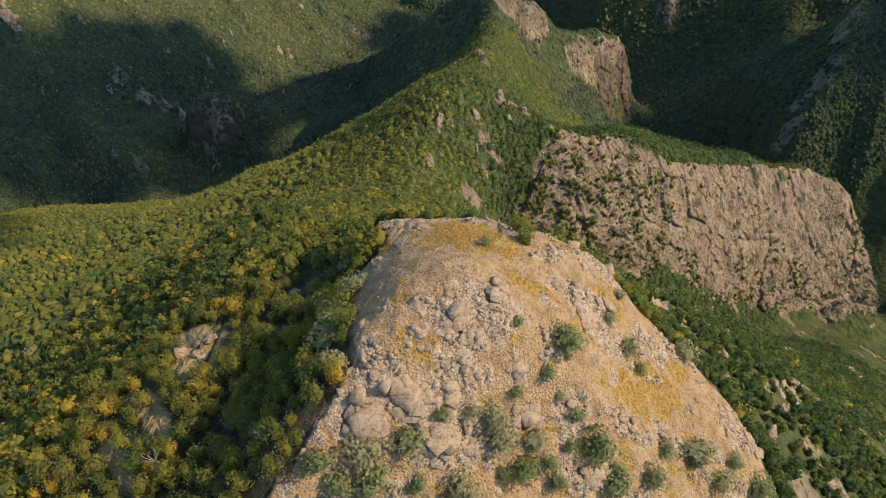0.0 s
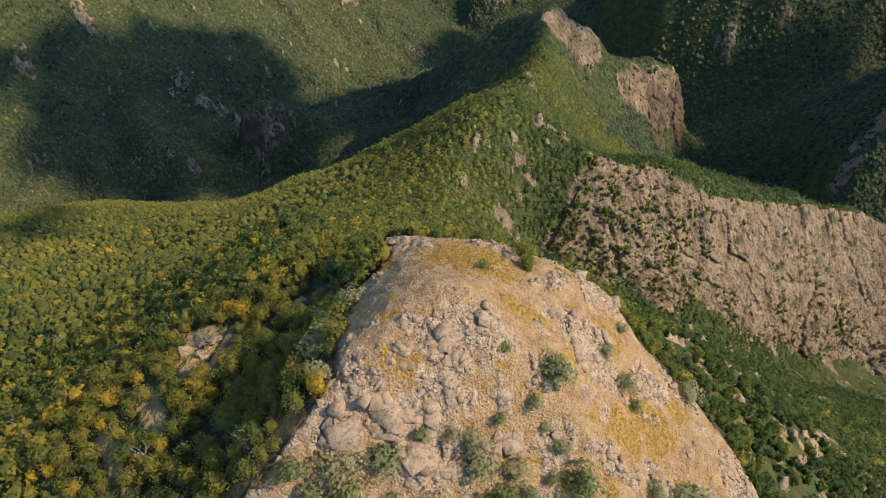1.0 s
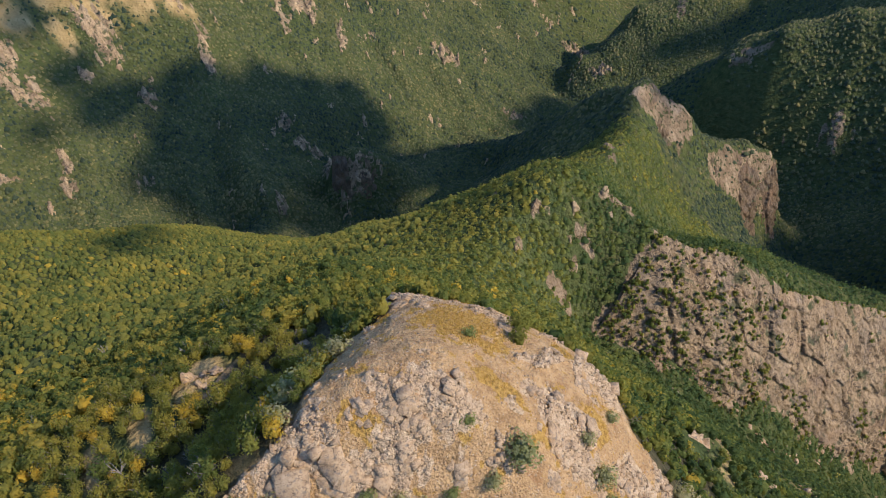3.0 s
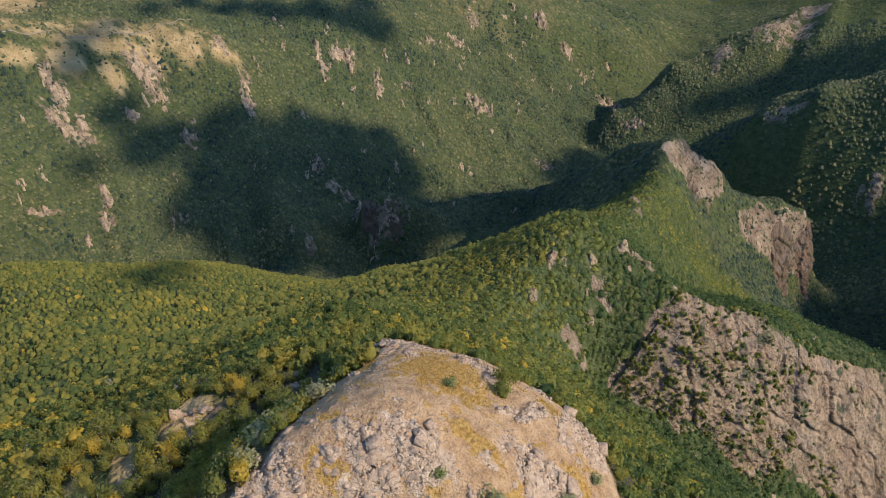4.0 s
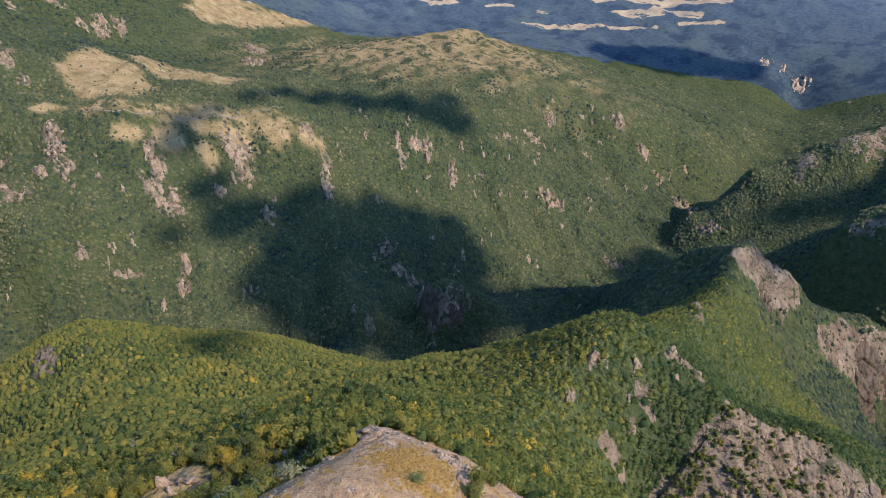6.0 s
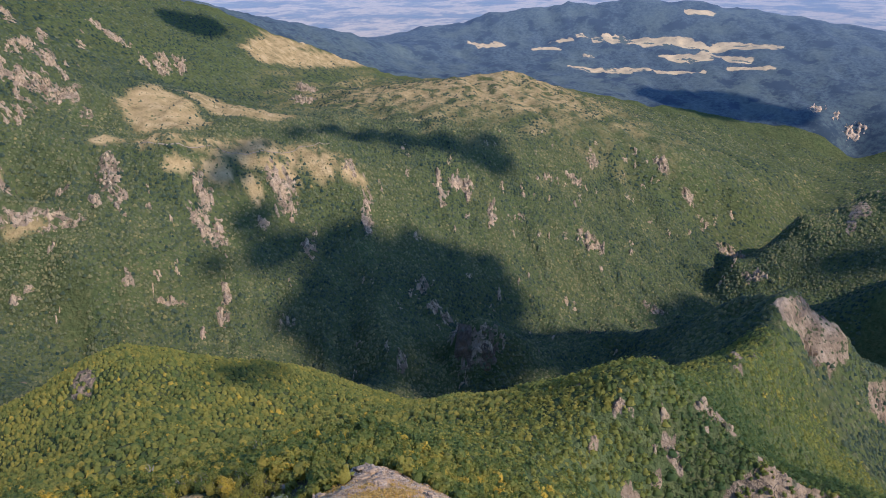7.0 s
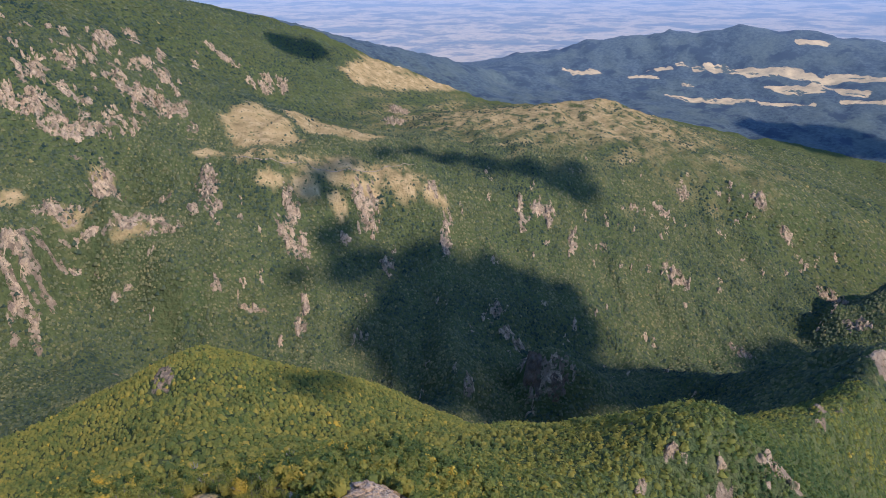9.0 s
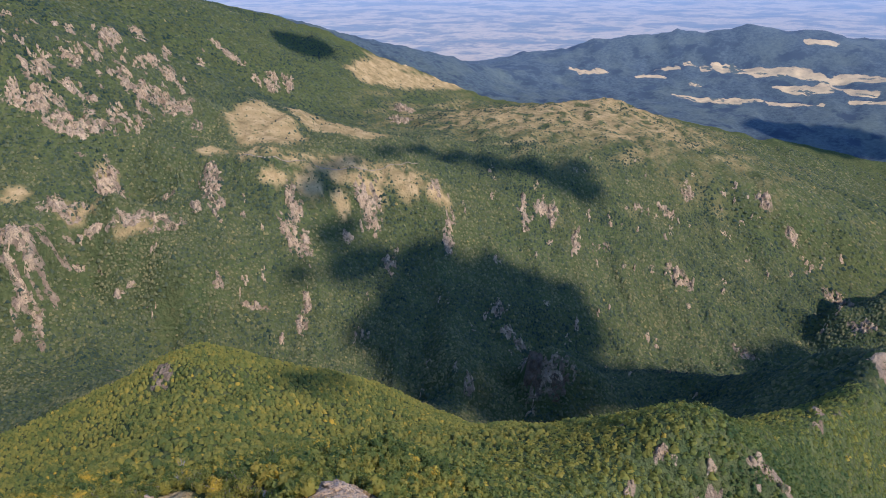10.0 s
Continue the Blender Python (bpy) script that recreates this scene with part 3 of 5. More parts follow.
def patches(x, y, spots, soft=0.35, size=14.0, ragged_by=1.1):
    """How far a place lies within any of the spots, 0 to 1, with ragged edges."""
    out = np.zeros(len(x))
    across, away = np.arctan2(-x, y) * np.hypot(x, y), np.hypot(x, y)
    ragged = rough(across / (0.7 * size), away / (1.7 * size), octaves=4)
    for px, py, a, b in spots:
        sel = np.hypot(x - px, y - py) < 2.2 * max(a, b)
        if sel.any():
            r = math.hypot(px, py)
            ux, uy = px / r, py / r
            dx, dy = x[sel] - px, y[sel] - py
            d = np.hypot((dx * uy - dy * ux) / a, (dx * ux + dy * uy) / b)
            out[sel] = np.maximum(out[sel], ease(1 + soft, 1 - soft, d + ragged_by * ragged[sel]))
    return out


def within(x, y, outline, soft=9.0):
    """1 inside a closed outline, 0 outside, with a ragged edge."""
    inside, nearest = np.zeros(len(x), bool), np.full(len(x), 1e9)
    for (ax, ay), (bx, by) in zip(outline, outline[1:] + outline[:1]):
        inside ^= ((ay > y) != (by > y)) & (x < (bx - ax) * (y - ay) / (by - ay + 1e-9) + ax)
        t = np.clip(((x - ax) * (bx - ax) + (y - ay) * (by - ay)) / ((bx - ax) ** 2 + (by - ay) ** 2), 0, 1)
        nearest = np.minimum(nearest, np.hypot(x - ax - t * (bx - ax), y - ay - t * (by - ay)))
    return ease(-soft, soft, np.where(inside, nearest, -nearest) + 1.6 * soft * rough(x / 24, y / 24, octaves=3))


def bare(x, y):
    """The bare top of the knoll, 0 to 1."""
    ragged = 5 * rough(x / 9, y / 9, octaves=3)
    west = np.interp(y, [20, 36, 41, 46, 50, 60, 70, 76, 79, 84, 88, 92], [-34, -23, -19, -15, -12.5, -14, -16, -17, -11, -11, -15, -14])
    east = np.interp(y, [20, 48, 52, 62, 72, 75, 78, 86, 90, 95], [68, 67, 65, 59, 52, 44, 37, 32, 24, 10])
    return ease(-1.0, 0.8, x - west + 0.4 * ragged) * ease(-1.2, 0.8, east - x + 0.5 * ragged) * ease(-2, 1, 93 + 0.3 * ragged - y) * ease(20, 27, y + ragged)


def belts(x, y):
    """Long thin stubble fields on the hills beyond."""
    away = np.hypot(x, y)
    across, out = np.arctan2(-x, y) * away, np.zeros(len(x))
    ragged = 0.9 * rough(across / 70, away / 14, octaves=4) + 0.05
    for px, py, a, b in FAR_FIELDS:
        d = np.hypot((across - math.atan2(-px, py) * math.hypot(px, py)) / a, (away - math.hypot(px, py)) / b)
        out = np.maximum(out, ease(1.2, 0.8, d + 1.3 * ragged))
    return out


FACE = [q[:2] for q in LAND["cliff_brow"]] + [q[:2] for q in LAND["cliff_foot"][:0:-1]]
HORN_FACE = [(39, 596), (47, 618), (60, 640), (80, 655), (106, 660), (118, 636), (100, 622), (80, 604), (66, 590), (54, 575)]
BUTTRESS_FACE = [(134, 654), (155, 688), (190, 713), (222, 728), (236, 700), (206, 672), (172, 648), (140, 628)]


def cover(x, y, steep):
    """Rock and meadow shares, 0 to 1."""
    r = np.hypot(x, y)
    rock = ease(1.9, 2.5, steep + 0.35 * rough(x / 25, y / 25, octaves=3)) * ease(150, 220, r) * ease(470, 380, r)
    broken = ease(0.02, 0.16, rough(x / 11 + 3, y / 11, octaves=3)) * ease(180, 260, r)
    for spots in (WALL_ROCKS, WALL_ROCKS_LOW, CRAGS, UPPER_CRAGS, GORGE_ROCKS, HILL_ROCKS):
        rock = np.maximum(rock, 0.88 * patches(x, y, spots, 0.6, 14.0) * (1 - 0.75 * broken))
    for outline in (FACE, HORN_FACE, BUTTRESS_FACE):
        rock = np.maximum(rock, (1.0 if outline is FACE else 0.7) * within(x, y, outline, 3.0))
    # slabs that break through the scrub on the steep side above the gully, and now and then elsewhere
    near_cliff = ease(70, 10, np.abs(y - 255 - 0.1 * x)) * ease(-40, 20, x)
    rock = np.maximum(rock, 0.9 * ease(0.40, 0.52, rough(x / 16, y / 16, octaves=4) + 0.30 * near_cliff) * ease(0.3, 0.6, steep) * ease(120, 220, r) * ease(-120, -20, x + 0.25 * y))
    rock = np.maximum(rock, 0.8 * ease(0.33, 0.46, rough(x / 30 + 7, y / 30, octaves=4)) * ease(0.4, 0.7, steep) * ease(500, 700, r))
    scattered = patches(x, y, [(-1070, 470, 190, 170), (-800, 260, 70, 70)], 0.6, 40.0)
    rock = np.maximum(rock, 0.9 * scattered * ease(0.12, 0.30, rough(x / 20, y / 26, octaves=3)))
    meadow = np.maximum(patches(x, y, MEADOWS, 0.25, 14.0, 0.75), patches(x, y, CLEARINGS, size=4.0))
    for outline in HIGH_GRASS:
        meadow = np.maximum(meadow, within(x, y, outline) * (ease(-0.3, 0.0, rough(x / 15, y / 15, octaves=3)) if len(outline) > 8 else 1))
    open_slope = ease(40, 60, x) * ease(230, 170, r)
    meadow = np.maximum(meadow, 0.75 * open_slope * ease(0.16, 0.34, rough(x / 9, y / 9, octaves=4)))
    meadow = np.maximum(meadow, belts(x, y))
    # the cultivated plateau: strips of stubble between hedges
    up = patches(x, y, [(-830, 1600, 400, 400)], 0.6, 80)
    strips = ease(-0.12, 0.02, rough((x + 0.6 * y) / 26, (y - 0.6 * x) / 70, octaves=3) + 0.10)
    meadow = np.maximum(meadow, 0.95 * up * strips)
    return rock, meadow


# ---- the ground ----
FIRST, LAST, FINE = -64.0, 84.8, 0.36
bearings = np.concatenate([np.arange(FIRST, LAST, FINE), np.arange(85, 296, 2.5)])
RATIO = 1.0098
rings = 20 * RATIO ** np.arange(566)
near = rings[rings < 2380]
SPAN = int((LAST - FIRST) / FINE)


def polar(rings):
    b, r = np.meshgrid(np.radians(bearings), rings)
    return -np.sin(b).ravel() * r.ravel(), np.cos(b).ravel() * r.ravel()


def on_knoll(x, y):
    return ease(0, 8, np.minimum(np.minimum(x + 48, 66 - x), np.minimum(y - 16, 106 - y)))


x, y = polar(near)
shape = (len(near), len(bearings))
z = height(x, y)
Z = z.reshape(shape)
STEEP = np.hypot(np.gradient(Z, axis=0) / np.gradient(near)[:, None], np.gradient(Z, axis=1) / (near[:, None] * np.radians(np.gradient(bearings))[None]))
rock, meadow = cover(x, y, STEEP.ravel())
z = z + rock * ease(200, 600, np.hypot(x, y)) * 8 * (rough(x / 14, y / 14, octaves=3, ridged=True) - 0.1) - 2.5 * on_knoll(x, y)
Z, ROCK, MEADOW = z.reshape(shape), rock.reshape(shape), meadow.reshape(shape)
# the sheet goes on under the start of the walk
inner = np.array([0.05, 5.0, 10.0, 15.0])
ix, iy = polar(inner)
fill = np.zeros(len(ix))
ground = mesh_object("ground", np.column_stack([np.concatenate([ix, x]), np.concatenate([iy, y]), np.concatenate([height(ix, iy) - 2.5 * on_knoll(ix, iy), z])]), grid_faces(len(inner) + len(near), len(bearings), True), M_GROUND, True)
attribute(ground, "rock", np.concatenate([fill, rock]))
attribute(ground, "meadow", np.concatenate([fill, meadow]))
tagged(ground, "wooded mountain land with ridges, crags and a deep canyon", "ground", kind="structure")


def sample(table, x, y):
    """A value of the ground sheet at any place in front of the camera."""
    i = np.clip(np.log(np.hypot(x, y) / 20) / math.log(RATIO), 0, len(near) - 1.001)
    j = np.clip((np.degrees(np.arctan2(-x, y)) - FIRST) / FINE, 0, SPAN - 1.001)
    a, b = i.astype(int), j.astype(int)
    u, v = i - a, j - b
    return (table[a, b] * (1 - u) + table[a + 1, b] * u) * (1 - v) + (table[a, b + 1] * (1 - u) + table[a + 1, b + 1] * u) * v


far_rings = np.concatenate([rings[(rings > 2290) & (rings < 3400)], rings[rings >= 3400][::2]])
x, y = polar(far_rings)
r = np.hypot(x, y)
w = ease(3380, 3480, r)
z = height(x, y) * (1 - w) + distant_height(x, y) * w - 3 * (r < 2360)
across = np.arctan2(-x, y) * r
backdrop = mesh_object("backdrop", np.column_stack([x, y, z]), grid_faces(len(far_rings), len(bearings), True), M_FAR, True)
attribute(backdrop, "open", belts(x, y))
attribute(backdrop, "plain", w)
attribute(backdrop, "across", across)
attribute(backdrop, "away", r)
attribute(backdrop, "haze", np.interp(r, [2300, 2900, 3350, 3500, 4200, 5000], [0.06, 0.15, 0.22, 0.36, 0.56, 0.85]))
tagged(backdrop, "hazy distant hills and plain with pale stubble fields", "distance", kind="structure")


# ---- the rocky knoll under the camera ----
def blocks(x, y, size, seed):
    """Height of tilted rock blocks: nearest-cell noise with steep joints."""
    u, v = x / size, y / size
    i, j = np.floor(u).astype(np.int64), np.floor(v).astype(np.int64)
    best, second, lift = np.full(len(x), 9.0), np.full(len(x), 9.0), np.zeros(len(x))
    for a in (-1, 0, 1):
        for b in (-1, 0, 1):
            k = HASH[(HASH[(i + a + seed) & 1023] + j + b) & 1023]
            g = TURNS[k]
            dx, dy = u - (i + a + 0.5 + 0.45 * g[:, 0]), v - (j + b + 0.5 + 0.45 * g[:, 1])
            d = np.hypot(dx, dy)
            hit = d < best
            second = np.where(hit, best, np.minimum(second, d))
            lift = np.where(hit, g[:, 2] + 1.05 * (g[:, 0] * dx + g[:, 1] * dy), lift)
            best = np.where(hit, d, best)
    return lift - 0.9 * ease(0.09, 0.0, second - best)


KNOLL_GRASS = [(4, 79, 8, 6), (9, 75, 5, 3), (38, 60, 6, 4), (32, 57, 4, 3), (-12, 80, 3, 3), (24, 84, 4, 2), (14, 66, 5, 2), (30, 72, 4, 2), (44, 66, 3, 3), (-2, 52, 3, 2), (10, 57, 3, 2)]


KNOLL_CRAGS = [(31, 84, 7, 5), (-9, 89, 8, 3), (46, 73, 6, 4), (7, 59, 6, 4), (2, 56, 5, 3), (3, 51, 4, 3), (-12, 46, 6, 4), (0, 44, 7, 4), (1, 48, 5, 2), (23, 69, 5, 3), (28, 64, 4, 3), (39, 68, 4, 3), (58, 58, 4, 6)]


def knoll_cover(x, y):
    top = bare(x, y)
    low = ease(66, 50, y + 0.3 * np.abs(x - 10))
    outcrop = ease(0.12, 0.24, rough(x / 8, y / 6, octaves=4) + 0.16 * low - 0.04)
    outcrop = np.maximum(outcrop, patches(x, y, KNOLL_CRAGS, 0.5, 3.0)) * top
    grass = patches(x, y, KNOLL_GRASS, 0.5, 3.0) * top
    grass = np.maximum(grass, 0.72 * ease(0.05, 0.3, rough(x / 4 + 40, y / 3, octaves=4)) * top) * (1 - 0.7 * outcrop)
    return top, outcrop * (1 - 0.85 * patches(x, y, KNOLL_GRASS[:2], 0.5, 3.0)), grass


def knoll_height(x, y):
    z = height(x, y)
    top, outcrop, grass = knoll_cover(x, y)
    edge = 4 * top * (1 - top)
    z = z + top * (0.6 * rough(x / 6, y / 6, octaves=4, ridged=True) + 0.16 * rough(x / 1.1, y / 1.1, octaves=3))
    z = z + outcrop * (0.42 * blocks(x, y, 3.8, 3) + 0.30 * blocks(x + 0.5 * y, y, 1.8, 11) + 0.4)
    z = z + blocks(x, y, 0.95, 29) * top * (0.05 + 0.09 * outcrop) + edge * 0.6 * blocks(x, y, 2.4, 17)
    return z


gx, gy = np.arange(-48, 66.1, 0.35), np.arange(16, 106.1, 0.35)
y, x = (v.ravel() for v in np.meshgrid(gy, gx, indexing="ij"))
top, outcrop, grass = knoll_cover(x, y)
inside = on_knoll(x, y)
knoll = mesh_object("rocky_knoll", np.column_stack([x, y, knoll_height(x, y) - 3.2 * (1 - ease(0.0, 0.6, inside))]), grid_faces(len(gy), len(gx)), M_KNOLL)
attribute(knoll, "rock", outcrop)
attribute(knoll, "meadow", grass)
# tree shade in the clearings is painted with the dark wood floor colour
attribute(knoll, "shade", 1 - np.maximum(top, 0.55 * patches(x, y, CLEARINGS, size=4.0)))
tagged(knoll, "bare tan rock knoll with dry soil and broken outcrops", "rock outcrop", kind="structure")


# ---- the cliff across the gully ----
def along(points, u):
    p = np.array(points, float)
    s = np.concatenate([[0], np.cumsum(np.linalg.norm(np.diff(p, axis=0), axis=1))])
    return np.column_stack([np.interp(u * s[-1], s, p[:, k]) for k in range(3)])


def rock_face(name, brow, foot, cols, rows, out, relief, label, material):
    u, v = (q.ravel() for q in np.meshgrid(np.linspace(0, 1, cols), np.linspace(-0.03, 1.25, rows)))
    a, b = along(brow, u), along(foot, u)
    p = a + (b - a) * v[:, None]
    p[:, :2] += np.array(out[:2]) * (0.012 + 0.035 * ease(0.7, 0.95, u) + np.sin(np.pi * np.clip(v, 0, 1)) * 0.05)[:, None] * np.linalg.norm(b - a, axis=1)[:, None]
    side = p[:, 0] * 0.89 + p[:, 1] * 0.45
    bed = p[:, 2] - 0.55 * side + 7 * rough(side / 40, p[:, 2] / 40, octaves=3)
    step = lambda q: (q - np.floor(q)) ** 1.6
    push = 1.5 * rough(side / 62 + 0.4, p[:, 2] / 120, octaves=2, ridged=True) + 0.55 * blocks(side + 0.3 * p[:, 2], 0.6 * bed, 21, 7) + 0.45 * rough(p[:, 0] / 15, p[:, 1] / 15, p[:, 2] / 15, octaves=4) + 0.55 * step(bed / 19) + 0.25 * step(bed / 6.1 + 0.3 * rough(side / 8, p[:, 2] / 8, octaves=2))
    push = push + 0.30 * blocks(1.1 * side + 0.9 * p[:, 2] + 6 * rough(side / 18, p[:, 2] / 18, octaves=2), 0.8 * bed, 7, 5) + 0.18 * blocks(side + 0.6 * p[:, 2], 0.8 * bed, 2.8, 9) + 0.14 * rough(p[:, 0] / 7, p[:, 1] / 7, p[:, 2] / 9, octaves=3, ridged=True)
    p[:, 2] += relief * (1.1 * rough(side / 13, side * 0 + 3, octaves=3) + 0.5 * blocks(side, side * 0, 7, 4)) * ease(0.5, -0.03, v)
    p += np.array(out) * (relief * push * ease(-0.05, 0.08, v) * ease(0.0, 0.06, u))[:, None]
    ob = mesh_object(name, p, grid_faces(rows, cols)[:, ::-1], material)
    return tagged(ob, label, "cliff", kind="structure"), p


cliff, CLIFF = rock_face("cliff", LAND["cliff_brow"], LAND["cliff_foot"][1:], 430, 140, (0.45, -0.89, 0.1), 2.3, "tall broken cliff of tan and grey rock with ledges", M_CRAG)
rock_face("horn_crag", [(39, 596, 408), (47, 618, 409), (60, 640, 405), (80, 655, 385), (106, 660, 366)], [(54, 575, 391), (66, 590, 372), (80, 604, 354), (100, 622, 338), (118, 636, 330)], 150, 60, (0.5, -0.8, 0.25), 3.2, "pointed grey rock horn on the ridge", M_HORN)
rock_face("gorge_pillar", [(-303, 632, 262), (-275, 629, 267), (-250, 628, 268), (-226, 638, 250), (-206, 653, 230)], [(-298, 610, 205), (-270, 602, 203), (-243, 602, 204), (-220, 612, 206), (-198, 632, 206)], 120, 60, (0.2, -0.95, 0.2), 2.6, "grey rock pillar rising from the floor of the gorge", M_HORN)
rock_face("buttress_crag", [(134, 654, 325), (155, 688, 314), (190, 713, 302), (222, 728, 288)], [(140, 628, 300), (172, 648, 266), (206, 672, 240), (236, 700, 222)], 150, 60, (0.55, -0.8, 0.2), 3.0, "square grey rock buttress below the horn", M_HORN)


# ---- trees ----
def icosphere(level):
    bm = bmesh.new()
    bmesh.ops.create_icosphere(bm, subdivisions=level, radius=1)
    v = np.array([q.co for q in bm.verts])
    f = np.array([[q.index for q in face.verts] for face in bm.faces])
    bm.free()
    return v, f


def leafy(rng, leaves, size, lobes=8, core=0.72):
    """A crown of small leaf sprays round a few boughs, about 1 in radius, from 0 to about 2 high, round a denser heart."""
    centre = np.column_stack([rng.uniform(-0.46, 0.46, lobes), rng.uniform(-0.46, 0.46, lobes), rng.uniform(0.5, 1.4, lobes)])
    centre[:, :2] *= (1.25 - 0.45 * np.abs(centre[:, 2:] - 0.8))
    radius = rng.uniform(0.34, 0.6, lobes)
    k = rng.randint(0, lobes, leaves)
    way = rng.normal(size=(leaves, 3))
    way[:, 2] += 0.3
    way /= np.linalg.norm(way, axis=1)[:, None]
    at = centre[k] + way * (radius[k] * rng.uniform(0.8, 1.06, leaves))[:, None]
    normal = way + 0.42 * rng.normal(size=(leaves, 3))
    normal /= np.linalg.norm(normal, axis=1)[:, None]
    side = np.cross(normal, rng.normal(size=(leaves, 3)))
    side /= np.linalg.norm(side, axis=1)[:, None]
    rise = np.cross(normal, side)
    s = size * rng.uniform(0.6, 1.35, leaves)[:, None]
    corners = np.stack([at - side * s, at - rise * s * 0.75, at + side * s, at + rise * s * 0.85], 1)
    corners[:, 0] += normal * s * -0.2
    corners[:, 2] += normal * s * -0.2
    v, f = corners.reshape(-1, 3), np.arange(leaves * 4).reshape(-1, 4)
    out = np.repeat(0.65 * way + 0.4 * (at - (0, 0, 0.55)) + 0.6 * normal, 4, 0)
    a = np.arange(6) * math.tau / 6
    rings_ = [(0.66, 0.35), (0.52, 1.25)]
    h = np.concatenate([np.column_stack([np.cos(a) * r * core * rng.uniform(0.85, 1.15, 6), np.sin(a) * r * core * rng.uniform(0.85, 1.15, 6), np.full(6, z) + rng.uniform(-0.1, 0.1, 6)]) for r, z in rings_])
    hf = [(q * 6 + i, q * 6 + (i + 1) % 6, q * 6 + 6 + (i + 1) % 6, q * 6 + 6 + i) for q in (0,) for i in range(6)] + [(6, 7, 8, 9), (6, 9, 10, 11)]
    out = np.concatenate([out, h - (0, 0, 0.4)])
    return np.concatenate([v, h]), np.concatenate([f, np.array(hf) + len(v)]), out / np.linalg.norm(out, axis=1)[:, None]


def dome(rng, n, sprays=0, size=0.3, lift=0.7):
    """A far crown: an uneven dome of clumps, with a few sprays that break its outline."""
    u, w = (q.ravel() for q in np.meshgrid(np.linspace(-1, 1, n + 1), np.linspace(-1, 1, n + 1)))
    a, b = u * np.sqrt(1 - w * w / 2), w * np.sqrt(1 - u * u / 2)
    q = np.clip(np.hypot(a, b), 0, 1)
    o = rng.uniform(0, 50, 3)
    v = np.column_stack([a, b, 1.35 * np.sqrt(np.maximum(1 - q ** 2.4, 0)) - 0.25])
    v = v * (rng.uniform(0.8, 1.15), rng.uniform(0.8, 1.15), rng.uniform(0.8, 1.2)) * (1 + 0.55 * rough(v[:, 0] * 1.5 + o[0], v[:, 1] * 1.5 + o[1], v[:, 2] * 1.5 + o[2], octaves=3))[:, None]
    f = np.array([(i * (n + 1) + j, i * (n + 1) + j + 1, (i + 1) * (n + 1) + j + 1, (i + 1) * (n + 1) + j) for i in range(n) for j in range(n)])
    out = v + (0, 0, lift)
    if sprays:
        lv, lf, lo = leafy(rng, sprays, size, 7)
        lv, lf, lo = lv[:sprays * 4], lf[:sprays], lo[:sprays * 4]
        v = v * (0.9, 0.9, 0.92)
        f, v, out = np.concatenate([f, lf + len(v)]), np.concatenate([v, lv * (1.1, 1.1, 0.85)]), np.concatenate([out, lo])
    return v, f, out / np.linalg.norm(out, axis=1)[:, None]


def rod(bm, a, b, ra, rb, sides=6):
    """A tapered limb from a to b."""
    a, b = Vector(a), Vector(b)
    turn = (b - a).to_track_quat("Z", "Y").to_matrix()
    lower, upper = ([bm.verts.new(p + turn @ Vector((r * math.cos(k * math.tau / sides), r * math.sin(k * math.tau / sides), 0))) for k in range(sides)] for p, r in ((a, ra), (b, rb)))
    for k in range(sides):
        bm.faces.new((lower[k], lower[(k + 1) % sides], upper[(k + 1) % sides], upper[k]))
    bm.faces.new(upper)


def as_mesh(name, bm, material):
    me = bpy.data.meshes.new(name)
    bm.to_mesh(me)
    bm.free()
    me.materials.append(material)
    return me


def trunk_mesh(rng, name="trunk", material=None, bare_limbs=False):
    bm = bmesh.new()
    bend = rng.uniform(-0.12, 0.12, 2)
    knee = (bend[0], bend[1], 0.55)
    rod(bm, (0, 0, -0.25), knee, 0.075, 0.055)
    for k in range(7 if bare_limbs else 4):
        t = k * 2.4 + rng.uniform(0, 1)
        tip = (knee[0] + 0.5 * math.cos(t), knee[1] + 0.5 * math.sin(t), rng.uniform(1.0, 1.5))
        rod(bm, knee, tip, 0.045, 0.018, 5)
        for q in range(3 if bare_limbs else 1):
            w = t + rng.uniform(-1, 1)
            rod(bm, tip, (tip[0] + 0.3 * math.cos(w), tip[1] + 0.3 * math.sin(w), tip[2] + rng.uniform(0.1, 0.4)), 0.018, 0.005, 4)
    return as_mesh(name, bm, material or M_BARK)


def soft_normals(me, out):
    me.polygons.foreach_set("use_smooth", [True] * len(me.polygons))
    me.normals_split_custom_set_from_vertices(out.tolist())


